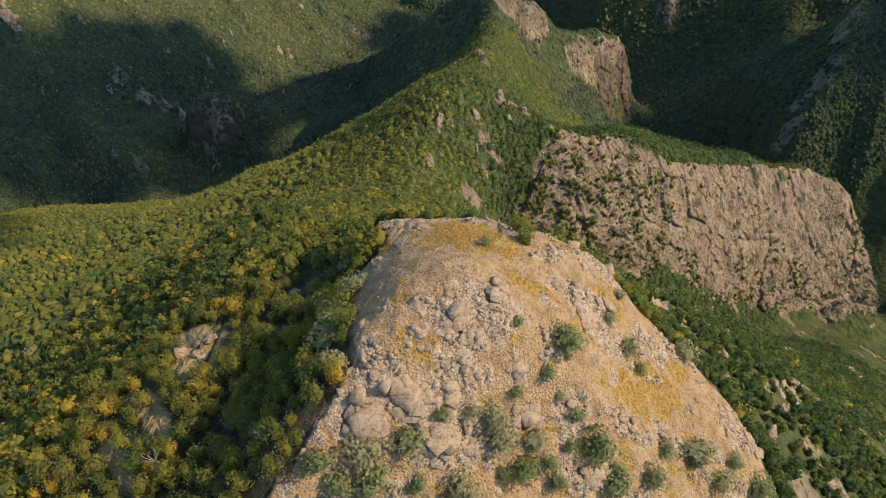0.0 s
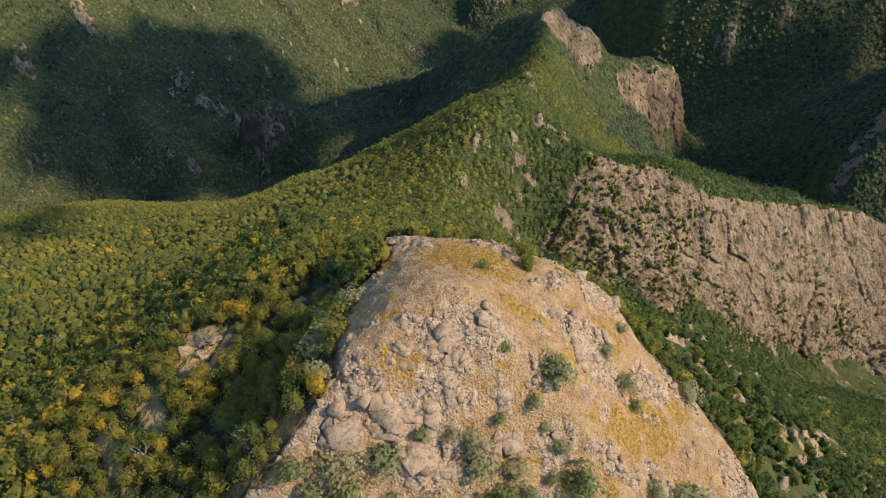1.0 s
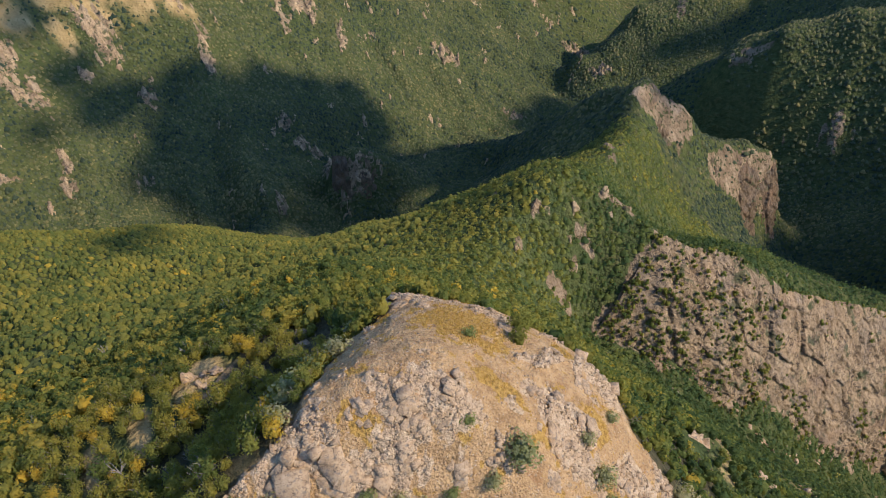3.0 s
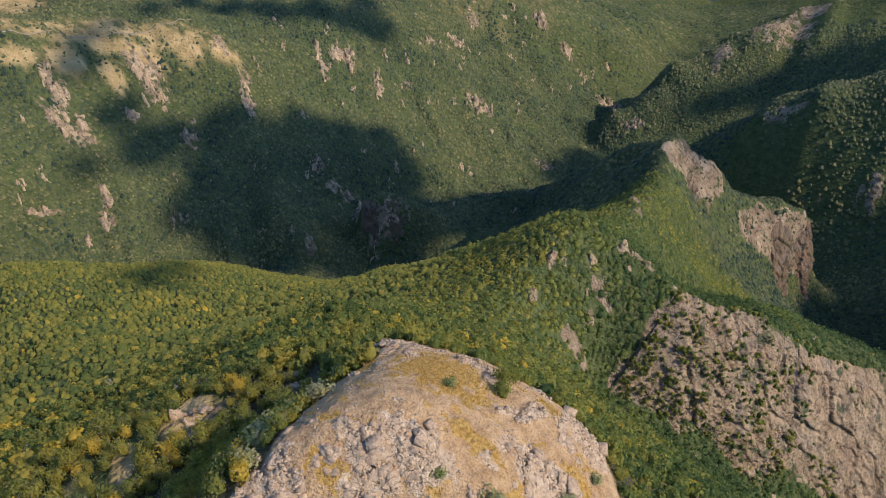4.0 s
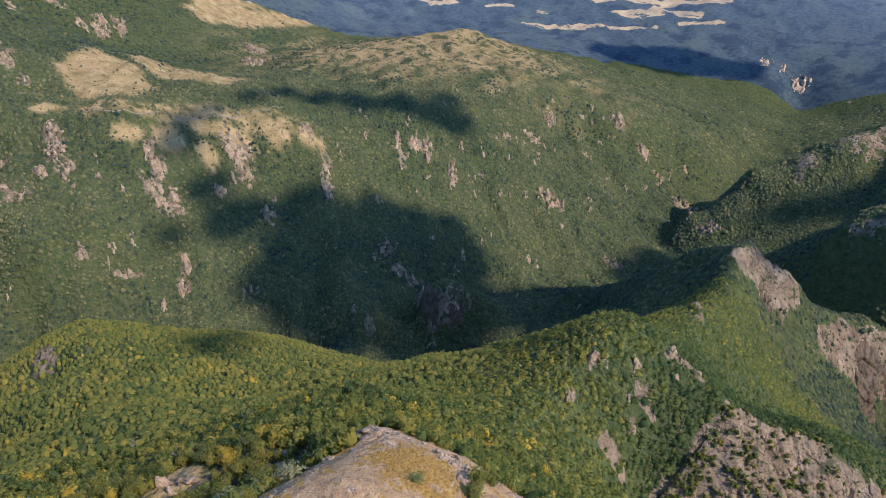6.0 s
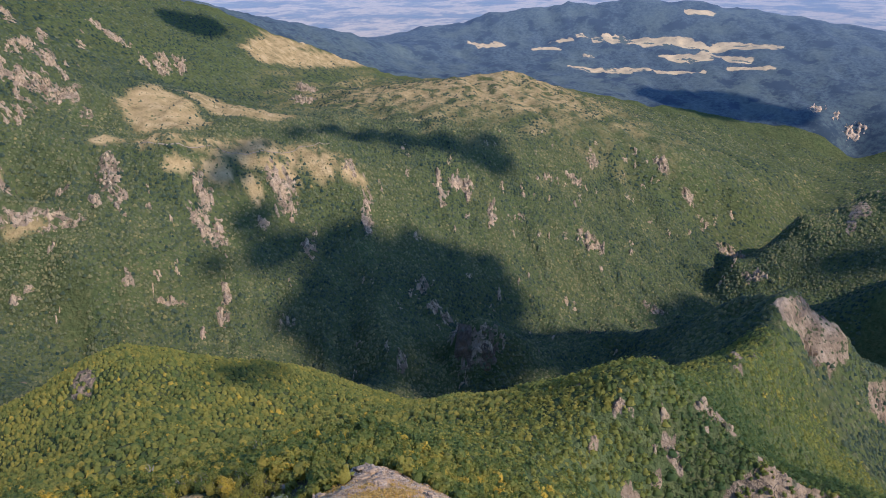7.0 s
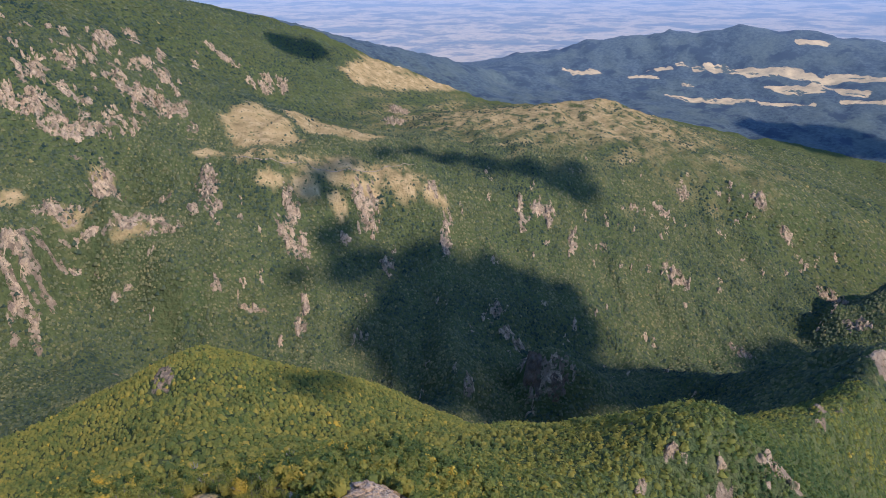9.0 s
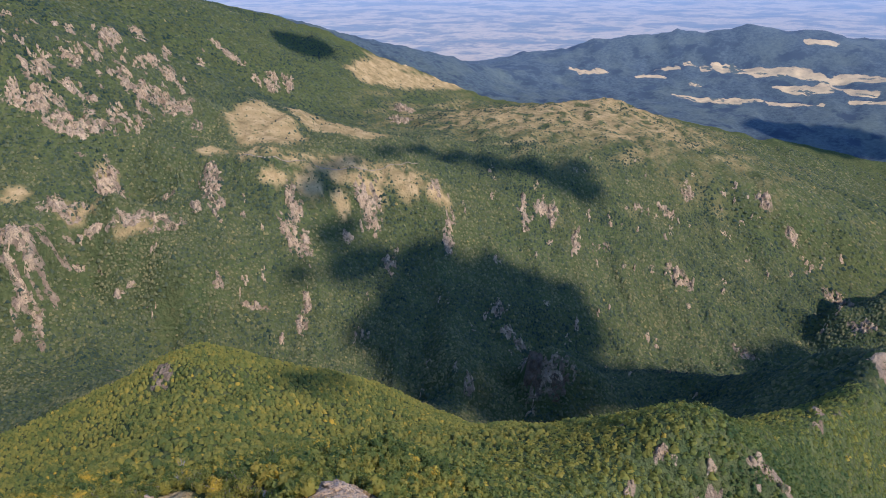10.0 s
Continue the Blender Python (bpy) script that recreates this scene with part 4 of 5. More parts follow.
def soup(name, places, sizes, tints, templates, material, rng, label, category, squash=1.0, smooth=False):
    """One mesh of many crowns too small or too many to be told apart."""
    points, faces, tint, outs, base = [], [], [], [], 0
    which = rng.randint(0, len(templates), len(places))
    for k, (v, f, o) in enumerate(templates):
        sel = which == k
        n = sel.sum()
        if not n:
            continue
        a, s = rng.uniform(0, math.tau, n), sizes[sel]
        c, d = np.cos(a)[:, None], np.sin(a)[:, None]
        p = np.stack([v[None, :, 0] * c - v[None, :, 1] * d, v[None, :, 0] * d + v[None, :, 1] * c, np.repeat(v[None, :, 2] * squash, n, 0)], -1)
        p = p * (s[:, None] * rng.uniform(0.85, 1.2, (n, 1)))[:, :, None] + places[sel][:, None, :]
        points.append(p.reshape(-1, 3))
        outs.append(np.stack([o[None, :, 0] * c - o[None, :, 1] * d, o[None, :, 0] * d + o[None, :, 1] * c, np.repeat(o[None, :, 2], n, 0)], -1).reshape(-1, 3))
        faces.append((f[None] + (np.arange(n) * len(v))[:, None, None] + base).reshape(-1, f.shape[1]))
        tint.append(np.repeat(tints[sel], len(v)) + rng.normal(0, 0.06, n * len(v)))
        base += n * len(v)
    ob = mesh_object(name, np.concatenate(points), np.concatenate(faces), material, smooth)
    attribute(ob, "tint", np.concatenate(tint))
    soft_normals(ob.data, np.concatenate(outs))
    return tagged(ob, label, category, kind="stuff")


def cloud(at, lobes, rng):
    """A fair-weather cloud: a heap of lumps on a flat base."""
    points, faces, base = [], [], 0
    for lx, ly, a, b in lobes:
        for k in range(7):
            v, f = icosphere(2)
            o = rng.uniform(0, 90, 3)
            v = v * (1 + 0.45 * rough(v[:, 0] * 1.3 + o[0], v[:, 1] * 1.3 + o[1], v[:, 2] * 1.3 + o[2], octaves=3))[:, None]
            w = 1.0 if k == 0 else 0.45
            q = (0, 0) if k == 0 else rng.uniform(-0.62, 0.62, 2)
            v = v * (a * w, b * w, 0.45 * min(a, b) * w) + (lx + q[0] * a, ly + q[1] * b, 0)
            points.append(v)
            faces.append(f + base)
            base += len(v)
    ob = mesh_object("cloud", np.concatenate(points), np.concatenate(faces), M_CLOUD, True)
    ob.location = at
    return tagged(ob, "white fair-weather cumulus cloud out of view, placed to shade the land", "cloud", "clouds")


def scatter(rng, box, gap_, lo, hi):
    """Jittered grid of places whose distance from the start of the walk lies between lo and hi."""
    gx, gy = np.meshgrid(np.arange(box[0], box[1], gap_), np.arange(box[2], box[3], gap_))
    x, y = gx.ravel() + rng.uniform(-0.48, 0.48, gx.size) * gap_, gy.ravel() + rng.uniform(-0.48, 0.48, gx.size) * gap_
    r, b = np.hypot(x, y), np.degrees(np.arctan2(-x, y))
    ok = (r >= lo) & (r < hi) & (b > (-64 if lo < 100 else -56 if lo < 300 else -41)) & (b < (92 if lo < 100 else 80))
    return x[ok], y[ok]


def wooded(x, y, rng, thin=0.0):
    rock, meadow, steep = sample(ROCK, x, y), sample(MEADOW, x, y), sample(STEEP, x, y)
    keep = (1 - np.maximum(rock * 0.9, meadow * 0.96)) * ease(2.4, 1.6, steep)
    gaps = ease(0.42, 0.55, rough(x / 22 + 9, y / 22, octaves=3)) * thin
    return (rng.uniform(size=len(x)) < keep * (1 - gaps)) & (within(x, y, FACE, 2.0) < 0.5) & ((within(x, y, HORN_FACE, 3.0) + within(x, y, BUTTRESS_FACE, 3.0) < 0.5) | (rng.uniform(size=len(x)) < 0.3))


def leaf_tint(x, y, rng):
    """Autumn creeps in from the west foot of the knoll; tone also carries brightness by place."""
    r = np.hypot(x, y)
    gold = 0.36 * ease(100, 20, np.hypot(x + 66, y - 30)) + 0.10 * ease(100, 20, np.hypot(x + 40, y - 150)) + 0.16 * ease(-60, -200, x) * ease(700, 300, r) + 0.03
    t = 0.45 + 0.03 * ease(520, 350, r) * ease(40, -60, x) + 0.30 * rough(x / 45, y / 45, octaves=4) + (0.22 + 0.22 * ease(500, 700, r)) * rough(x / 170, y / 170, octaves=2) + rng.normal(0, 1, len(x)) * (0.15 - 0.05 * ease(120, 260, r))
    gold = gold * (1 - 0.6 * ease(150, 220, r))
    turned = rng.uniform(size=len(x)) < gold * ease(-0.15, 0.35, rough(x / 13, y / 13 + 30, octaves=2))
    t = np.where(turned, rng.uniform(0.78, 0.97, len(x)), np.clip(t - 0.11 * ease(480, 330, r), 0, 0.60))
    # dimming put into leaf tone on the sunlit hill, horn and east slope
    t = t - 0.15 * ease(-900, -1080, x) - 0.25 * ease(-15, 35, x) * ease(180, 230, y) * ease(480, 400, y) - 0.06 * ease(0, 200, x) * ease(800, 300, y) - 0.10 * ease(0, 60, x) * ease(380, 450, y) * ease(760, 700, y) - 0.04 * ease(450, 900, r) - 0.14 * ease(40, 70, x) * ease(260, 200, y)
    return np.clip(t, 0.02, 1.0)


rng = np.random.RandomState(11)
crown_shapes = [leafy(rng, 480, 0.086, 14) for k in range(6)]
spray_shapes = [dome(rng, 2, 14, 0.24) for k in range(20)]
ledge_shapes = [leafy(rng, 26, 0.29, 7, 0.8) for k in range(8)]


round_shapes = [dome(rng, 3, 3, 0.22, 0.3) for k in range(16)]
dot_shapes = [dome(rng, 2, 4, 0.28) for k in range(16)]
clump_shapes = [dome(rng, 2) for k in range(16)]
tuft_shapes = [dome(rng, 2) for k in range(12)]

# woods within a stone's throw of the knoll: each nearest tree is a thing of its own
x, y = scatter(rng, (-150, 140, -6, 170), 2.85, 8, 165)
keep = (bare(x, y) < 0.12) & wooded(x, y, rng, 0.5) & ~((x > 45) & (rng.uniform(size=len(x)) < 0.08)) & (patches(x, y, LEDGES, 0.4, 4.0) < 0.4)
x, y = x[keep], y[keep]
inside = on_knoll(x, y) > 0.3
z = np.where(inside, knoll_height(x, y), sample(Z, x, y)) - 0.1
size = (1.15 + 1.4 * rng.beta(1.5, 1.8, len(x))) * np.where(x > 20, 0.92, 1.0)
# brightness put into leaf tone for the shaded wood west of the knoll
tint = np.clip(leaf_tint(x, y, rng) + 0.05 * ease(5, -20, x), 0, 1)
order = np.argsort(np.hypot(x + 38, y - 55))
single = np.zeros(len(x), bool)
single[order[:300]] = True

crown_meshes = {}
for k, (v, f, o) in enumerate(crown_shapes):
    ob = mesh_object("crown", v, f, M_LEAF)
    soft_normals(ob.data, o)
    crown_meshes[k] = ob.data
    bpy.data.objects.remove(ob)
trunk_meshes = [trunk_mesh(rng) for k in range(4)]


def tree_thing(name, place, scale, turn, crown, trunk, label, category, group):
    top = new(name)
    top.empty_display_size = 0.3
    top.matrix_world = pose(*place, 0, 0, turn) @ Matrix.Diagonal((scale[0], scale[0], scale[1], 1))
    for part_name, data in (("trunk", trunk), ("crown", crown)):
        ob = new(part_name, data)
        ob.parent = top
    return tagged(top, label, category, group)


GREENS = {}


def toned(mesh, k, t):
    """The crown mesh k in one of a few leaf tones."""
    level = min(5, int(t * 6))
    if (k, level) not in GREENS:
        me = mesh.copy()
        a = me.attributes.new("tint", "FLOAT", "POINT")
        a.data.foreach_set("value", np.full(len(me.vertices), (level + 0.5) / 6, np.float32))
        me.materials[0] = M_TINT
        GREENS[(k, level)] = me
    return GREENS[(k, level)]


WORDS = {0: "dark green", 1: "deep green", 2: "green", 3: "olive-green", 4: "yellow-green", 5: "golden yellow"}
for n in np.where(single)[0]:
    t = tint[n]
    tree_thing("tree", (x[n], y[n], z[n]), (size[n], size[n] * rng.uniform(0.9, 1.25)), rng.uniform(0, 360), toned(crown_meshes[n % 6], n % 6, t), trunk_meshes[n % 4],
               "small %s broadleaf tree on the slope beside the knoll" % WORDS[min(5, int(t * 6))], "tree", "trees below the knoll")
rest = ~single
soup("woods_near", np.column_stack([x, y, z])[rest], size[rest], tint[rest], [leafy(rng, 66, 0.19, 10, 0.9) for k in range(8)], M_TINT, rng, "dense low broadleaf wood in green and gold", "woods", 1.05)

x, y = scatter(rng, (-330, 300, 0, 340), 2.75, 165, 330)
keep = wooded(x, y, rng, 0.25)
x, y = x[keep], y[keep]
spur = x < -62 + 40 * rough(x / 30, y / 30, octaves=2)
beyond = ~spur
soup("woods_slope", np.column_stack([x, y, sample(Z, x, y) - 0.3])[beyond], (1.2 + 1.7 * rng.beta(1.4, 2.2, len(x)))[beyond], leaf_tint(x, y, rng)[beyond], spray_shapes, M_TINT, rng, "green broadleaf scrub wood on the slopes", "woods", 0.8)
spur &= rng.uniform(size=len(x)) < 0.78
soup("woods_spur", np.column_stack([x, y, sample(Z, x, y) - 0.2])[spur], (1.3 + 1.7 * rng.beta(1.4, 2.0, len(x)))[spur], leaf_tint(x, y, rng)[spur], round_shapes, M_TINT, rng, "closed yellow-green wood of round crowns on the spur", "woods", 1.05)

# scrub on the ledges of the cliff
pick = rng.randint(0, len(CLIFF), 3300)
at = CLIFF[pick]
keep = 1.5 * rough(at[:, 0] / 16, at[:, 1] / 16, at[:, 2] / 20, octaves=3) + rng.uniform(-0.12, 0.12, len(at)) + 0.62 * ease(165, 90, at[:, 0]) + 0.3 * ease(25, 0, at[:, 2] - np.interp(at[:, 0], [33, 106, 191, 300], [469, 424, 384, 330])) > 0.45
at = at[keep] + (0.3, -0.6, -0.6)
brow = along(LAND["cliff_brow"], rng.uniform(0, 1, 170)) + np.column_stack([rng.uniform(-2.5, 2.5, 170), rng.uniform(-1.5, 4, 170), rng.uniform(-1.5, 0, 170)])
rim = CLIFF.reshape(-1, 430, 3)[:, :11].reshape(-1, 3)
at = np.concatenate([at, brow, rim[rng.randint(0, len(rim), 110)] + (-0.6, -0.4, -0.8)])
soup("cliff_scrub", at, rng.uniform(0.5, 1.6, len(at)), np.clip(rng.normal(0.33, 0.1, len(at)), 0, 0.8), ledge_shapes, M_TINT, rng, "dark green scrub clinging to the ledges of the cliff", "scrub")

for name, box, gap_, lo, hi, small, big, shapes, material, label in (
        ("woods_middle", (-600, 460, 0, 560), 2.95, 330, 560, 1.2, 3.0, dot_shapes, M_TINT, "closed green wood on spurs and ridges"),
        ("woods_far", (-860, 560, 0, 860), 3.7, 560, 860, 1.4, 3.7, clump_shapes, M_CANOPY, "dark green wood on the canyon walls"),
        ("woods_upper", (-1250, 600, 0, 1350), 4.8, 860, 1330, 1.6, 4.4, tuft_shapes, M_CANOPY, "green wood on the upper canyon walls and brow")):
    x, y = scatter(rng, box, gap_, lo, hi)
    horn = ease(1.4, 0.8, np.hypot((x - 82) / 42, (y - 605) / 75))
    keep = wooded(x, y, rng, 0.3) & (rng.uniform(size=len(x)) > 0.45 * horn)
    x, y = x[keep], y[keep]
    if name == "woods_middle":
        spur = (x < -62 + 40 * rough(x / 30, y / 30, octaves=2)) & (rng.uniform(size=len(x)) < 0.8)
        soup("woods_spur", np.column_stack([x, y, sample(Z, x, y) - 0.2])[spur], (1.3 + 1.7 * rng.beta(1.4, 2.0, len(x)))[spur], leaf_tint(x, y, rng)[spur], round_shapes, M_TINT, rng, "closed yellow-green wood of round crowns beyond the spur", "woods", 1.05)
        east = x >= -62 + 40 * rough(x / 30, y / 30, octaves=2)
        x, y = x[east], y[east]
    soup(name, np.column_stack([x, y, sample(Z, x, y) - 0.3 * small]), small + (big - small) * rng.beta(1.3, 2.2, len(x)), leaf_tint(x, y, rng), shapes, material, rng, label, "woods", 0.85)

x, y = scatter(rng, (-2000, 400, 300, 2300), 8.8, 1330, 2300)
b = np.degrees(np.arctan2(-x, y))
keep = (b > -9) & (b < 75) & wooded(x, y, rng, 0.6)
x, y = x[keep], y[keep]
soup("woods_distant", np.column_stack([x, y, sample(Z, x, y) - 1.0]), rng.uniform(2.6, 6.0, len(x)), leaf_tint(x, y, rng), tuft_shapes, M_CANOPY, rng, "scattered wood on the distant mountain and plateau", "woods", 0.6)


# ---- tracks over the high meadow ----
def track(points, wide, label):
    p = along([(a, b, 0) for a, b in points], np.linspace(0, 1, 90))
    p[:, 0] += 4 * rough(p[:, 0] / 40, p[:, 1] / 40, octaves=2)
    d = np.gradient(p[:, :2], axis=0)
    d /= np.linalg.norm(d, axis=1)[:, None]
    side = np.column_stack([-d[:, 1], d[:, 0]]) * wide
    rows_ = np.stack([p[:, :2] - side, p[:, :2] + side], 1).reshape(-1, 2)
    ob = mesh_object("track", np.column_stack([rows_, sample(Z, rows_[:, 0], rows_[:, 1]) + 0.9]), grid_faces(90, 2), M_TRACK)
    return tagged(ob, label, "track", kind="structure")


track([(-1040, 739), (-1021, 803), (-1000, 880), (-960, 950), (-909, 992)], 0.8, "pale dirt track along the edge of the high meadow")
track([(-834, 554), (-766, 581), (-741, 636), (-709, 690), (-686, 757), (-661, 814)], 0.8, "narrow dirt track along the brow of the canyon")

# ---- dead trees ----
DEAD = [(-122, 106, 2.6), (-46, 45, 2.2), (-25, 42, 2.0), (-34, 49, 1.8), (-78, 117, 2.2), (-20, 52, 1.8), (-60, 80, 2.0), (-90, 60, 2.1)]
dead_meshes = [trunk_mesh(rng, "dead_tree", M_DEAD, True) for k in range(3)]
for n, (px, py, s) in enumerate(DEAD):
    pz = float(sample(Z, np.array([px], float), np.array([py], float))[0])
    if px > -48:
        pz = float(knoll_height(np.array([px], float), np.array([py], float))[0])
    ob = new("dead_tree", dead_meshes[n % 3])
    ob.matrix_world = pose(px, py, pz, 0, 0, 77 * n) @ Matrix.Diagonal((s * 0.85, s * 0.85, s * 1.25, 1))
    tagged(ob, "bleached bare dead tree standing in the wood", "dead tree", "dead trees")

# ---- shrubs, boulders and grass on the knoll ----
SHRUBS = [(15, 88, 1.6), (14, 84, 1.5), (15, 80, 1.5), (7, 75, 1.1), (19.5, 58.1, 2.8), (32.9, 64.5, 2.0), (48.4, 71.5, 2.3), (11.1, 57.9, 1.1), (29.2, 67.6, 1.2), (16.4, 53.3, 1.5), (35, 61.9, 1.4), (18.4, 51.2, 0.9),
          (-5.1, 41.4, 2.5), (-11.4, 39.5, 2.7), (-9.8, 36.9, 2.9), (4.3, 46.7, 1.4), (0.1, 45, 1.2), (8.3, 44, 2.4), (7.8, 46.3, 2.0), (12.6, 41.1, 2.3), (25, 45.9, 3.0), (14.1, 44.8, 1.9), (16.3, 42.5, 1.4),
          (3.1, 37.5, 2.6), (27.5, 40.9, 2.4), (38.2, 48.7, 1.8), (44, 48.8, 2.9), (34.5, 43.8, 2.1), (52.6, 50.2, 1.5)]
SHRUBS_LOW = [(21.2, 49.3, 1.5), (20.1, 45.2, 1.2), (9.1, 40.4, 1.2), (-3.5, 37.6, 1.4), (-17.6, 57.6, 3.0), (-15.8, 50.4, 2.0), (-21.4, 70.8, 1.9), (17.5, 40, 1.4), (57.7, 47.3, 2.6), (48.9, 46.2, 2.2), (-14.4, 35.9, 2.0),
              (-18.5, 90.7, 1.6), (-18, 82.3, 1.8), (-15, 70, 2.2), (-17, 64, 2.5), (28, 43, 1.6), (33, 75, 1.2), (11, 50, 1.1), (-17, 38, 2.2)]
shrub_shapes, shrub_stems = [], []
for me in trunk_meshes:
    me = me.copy()
    me.transform(Matrix.Diagonal((0.8, 0.8, 0.5, 1)))
    shrub_stems.append(me)
for k in range(5):
    v, f, o = leafy(rng, 420, 0.085, 12, 0.6)
    ob = mesh_object("crown", v * (1, 1, 0.62), f, M_SHRUB)
    soft_normals(ob.data, o)
    shrub_shapes.append(ob.data)
    bpy.data.objects.remove(ob)
for n, (px, py, s) in enumerate(SHRUBS + SHRUBS_LOW):
    pz = float(knoll_height(np.array([px], float), np.array([py], float))[0])
    tree_thing("shrub", (px, py, pz - 0.1 * s), (s * 1.4, s * 1.35), 67 * n, shrub_shapes[n % 5] if n > 2 else toned(crown_meshes[n], n, 0.4), shrub_stems[n % 4],
               "grey-green bushy shrub rooted among bare tan rock" if s < 2.2 else "broad grey-green shrub spreading over the tan rock", "shrub", "shrubs on the knoll")

BOULDERS = [(2, 57, 2.6), (5, 55, 1.6), (7, 61, 2.4), (8, 63, 1.4), (-4, 54, 1.6), (3, 52, 2.2), (5, 51, 1.5), (12, 53, 2.0), (20, 70, 1.6), (23, 71, 1.4), (27, 65, 1.8),
            (39, 69, 1.8), (1, 49, 2.6), (-1, 47, 1.5), (-8, 47, 2.0), (-6, 49, 1.5), (-12, 46, 3.0), (-3, 44, 2.2), (1, 43, 3.2), (47, 60, 1.2), (31, 50, 1.2), (-12, 56, 1.4),
            (20, 57, 1.4), (16, 56, 1.2), (-5, 52, 1.2), (37, 71, 1.2), (-10, 44, 2.0), (45, 72, 1.4), (16, 58, 1.2), (26, 88, 2.2), (33, 84, 2.4)]


def shard(rng, points=3):
    """An angular block of broken rock, about 1 in half width."""
    p = np.array(list(itertools.product((-1, 1), repeat=3)), float) * 0.8 + rng.uniform(-0.32, 0.32, (8, 3))
    p = np.concatenate([p, rng.uniform(-0.95, 0.95, (points, 3))])
    bm = bmesh.new()
    for q in p:
        bm.verts.new(q)
    hull = bmesh.ops.convex_hull(bm, input=bm.verts)
    bmesh.ops.delete(bm, geom=[g for g in hull["geom_interior"] if isinstance(g, bmesh.types.BMVert)], context="VERTS")
    bm.verts.index_update()
    v, f = np.array([q.co for q in bm.verts]), np.array([[q.index for q in face.verts] for face in bm.faces if len(face.verts) == 3])
    bm.free()
    return v, f


SHARDS = [shard(rng, k % 4) for k in range(14)]


def rubble(rng, at, half):
    """Points and faces of many broken blocks at the given places, of the given half widths (n, 3)."""
    points, faces, base = [], [], 0
    for k in range(len(at)):
        v, f = SHARDS[rng.randint(len(SHARDS))]
        turn = np.array(pose(0, 0, 0, rng.uniform(-22, 22), rng.uniform(-22, 22), rng.uniform(0, 360)).to_3x3())
        points.append((v * half[k]) @ turn.T + at[k])
        faces.append(f + base)
        base += len(v)
    return np.concatenate(points), np.concatenate(faces)


for n, (px, py, s) in enumerate(BOULDERS):
    v, f = shard(rng, 3)
    ob = mesh_object("boulder", v * (0.62 * s, 0.46 * s, 0.36 * s), f, M_BOULDER)
    pz = float(knoll_height(np.array([px], float), np.array([py], float))[0])
    ob.matrix_world = pose(px, py, pz - 0.1 * s, rng.uniform(-20, 20), rng.uniform(-20, 20), rng.uniform(0, 360))
    tagged(ob, "large angular tan boulder bedded in dry soil" if s > 1.8 else "angular tan boulder on the dry stony slope", "boulder", "boulders on the knoll")

x, y = rng.uniform(-25, 62, 40000), rng.uniform(30, 95, 40000)
top, outcrop, grass = knoll_cover(x, y)
keep = (rng.uniform(size=len(x)) < (0.06 + 0.3 * outcrop) * top * (1 - 0.8 * grass)) & (top > 0.6)
x, y = x[keep][:7000], y[keep][:7000]
w = 0.08 + 0.22 * rng.beta(1.0, 6.0, len(x)) + 0.6 * rng.beta(1.0, 6.0, len(x)) * knoll_cover(x, y)[1]
half = w[:, None] * rng.uniform(0.7, 1.3, (len(x), 3)) * (1.3, 1.0, 0.6)
v, f = rubble(rng, np.column_stack([x, y, knoll_height(x, y) - 0.2 * w]), half)
tagged(mesh_object("broken_rock", v, f, M_BOULDER), "scattered gravel and broken tan rock on the knoll", "rubble", kind="stuff")

# ---- crags that break through the woods ----
def cell_value(x, y, size, seed):
    """A random value of -1 to 1 for each cell of a loose mosaic."""
    u, v = x / size, y / size
    i, j = np.floor(u).astype(np.int64), np.floor(v).astype(np.int64)
    best, value = np.full(len(x), 9.0), np.zeros(len(x))
    for a in (-1, 0, 1):
        for b in (-1, 0, 1):
            g = TURNS[HASH[(HASH[(i + a + seed) & 1023] + j + b) & 1023]]
            d = np.hypot(u - (i + a + 0.5 + 0.45 * g[:, 0]), v - (j + b + 0.5 + 0.45 * g[:, 1]))
            value = np.where(d < best, g[:, 2], value)
            best = np.minimum(best, d)
    return value


def land_height(x, y):
    return sample(Z, x, y) if math.hypot(x[0], y[0]) < 2250 else height(x, y)


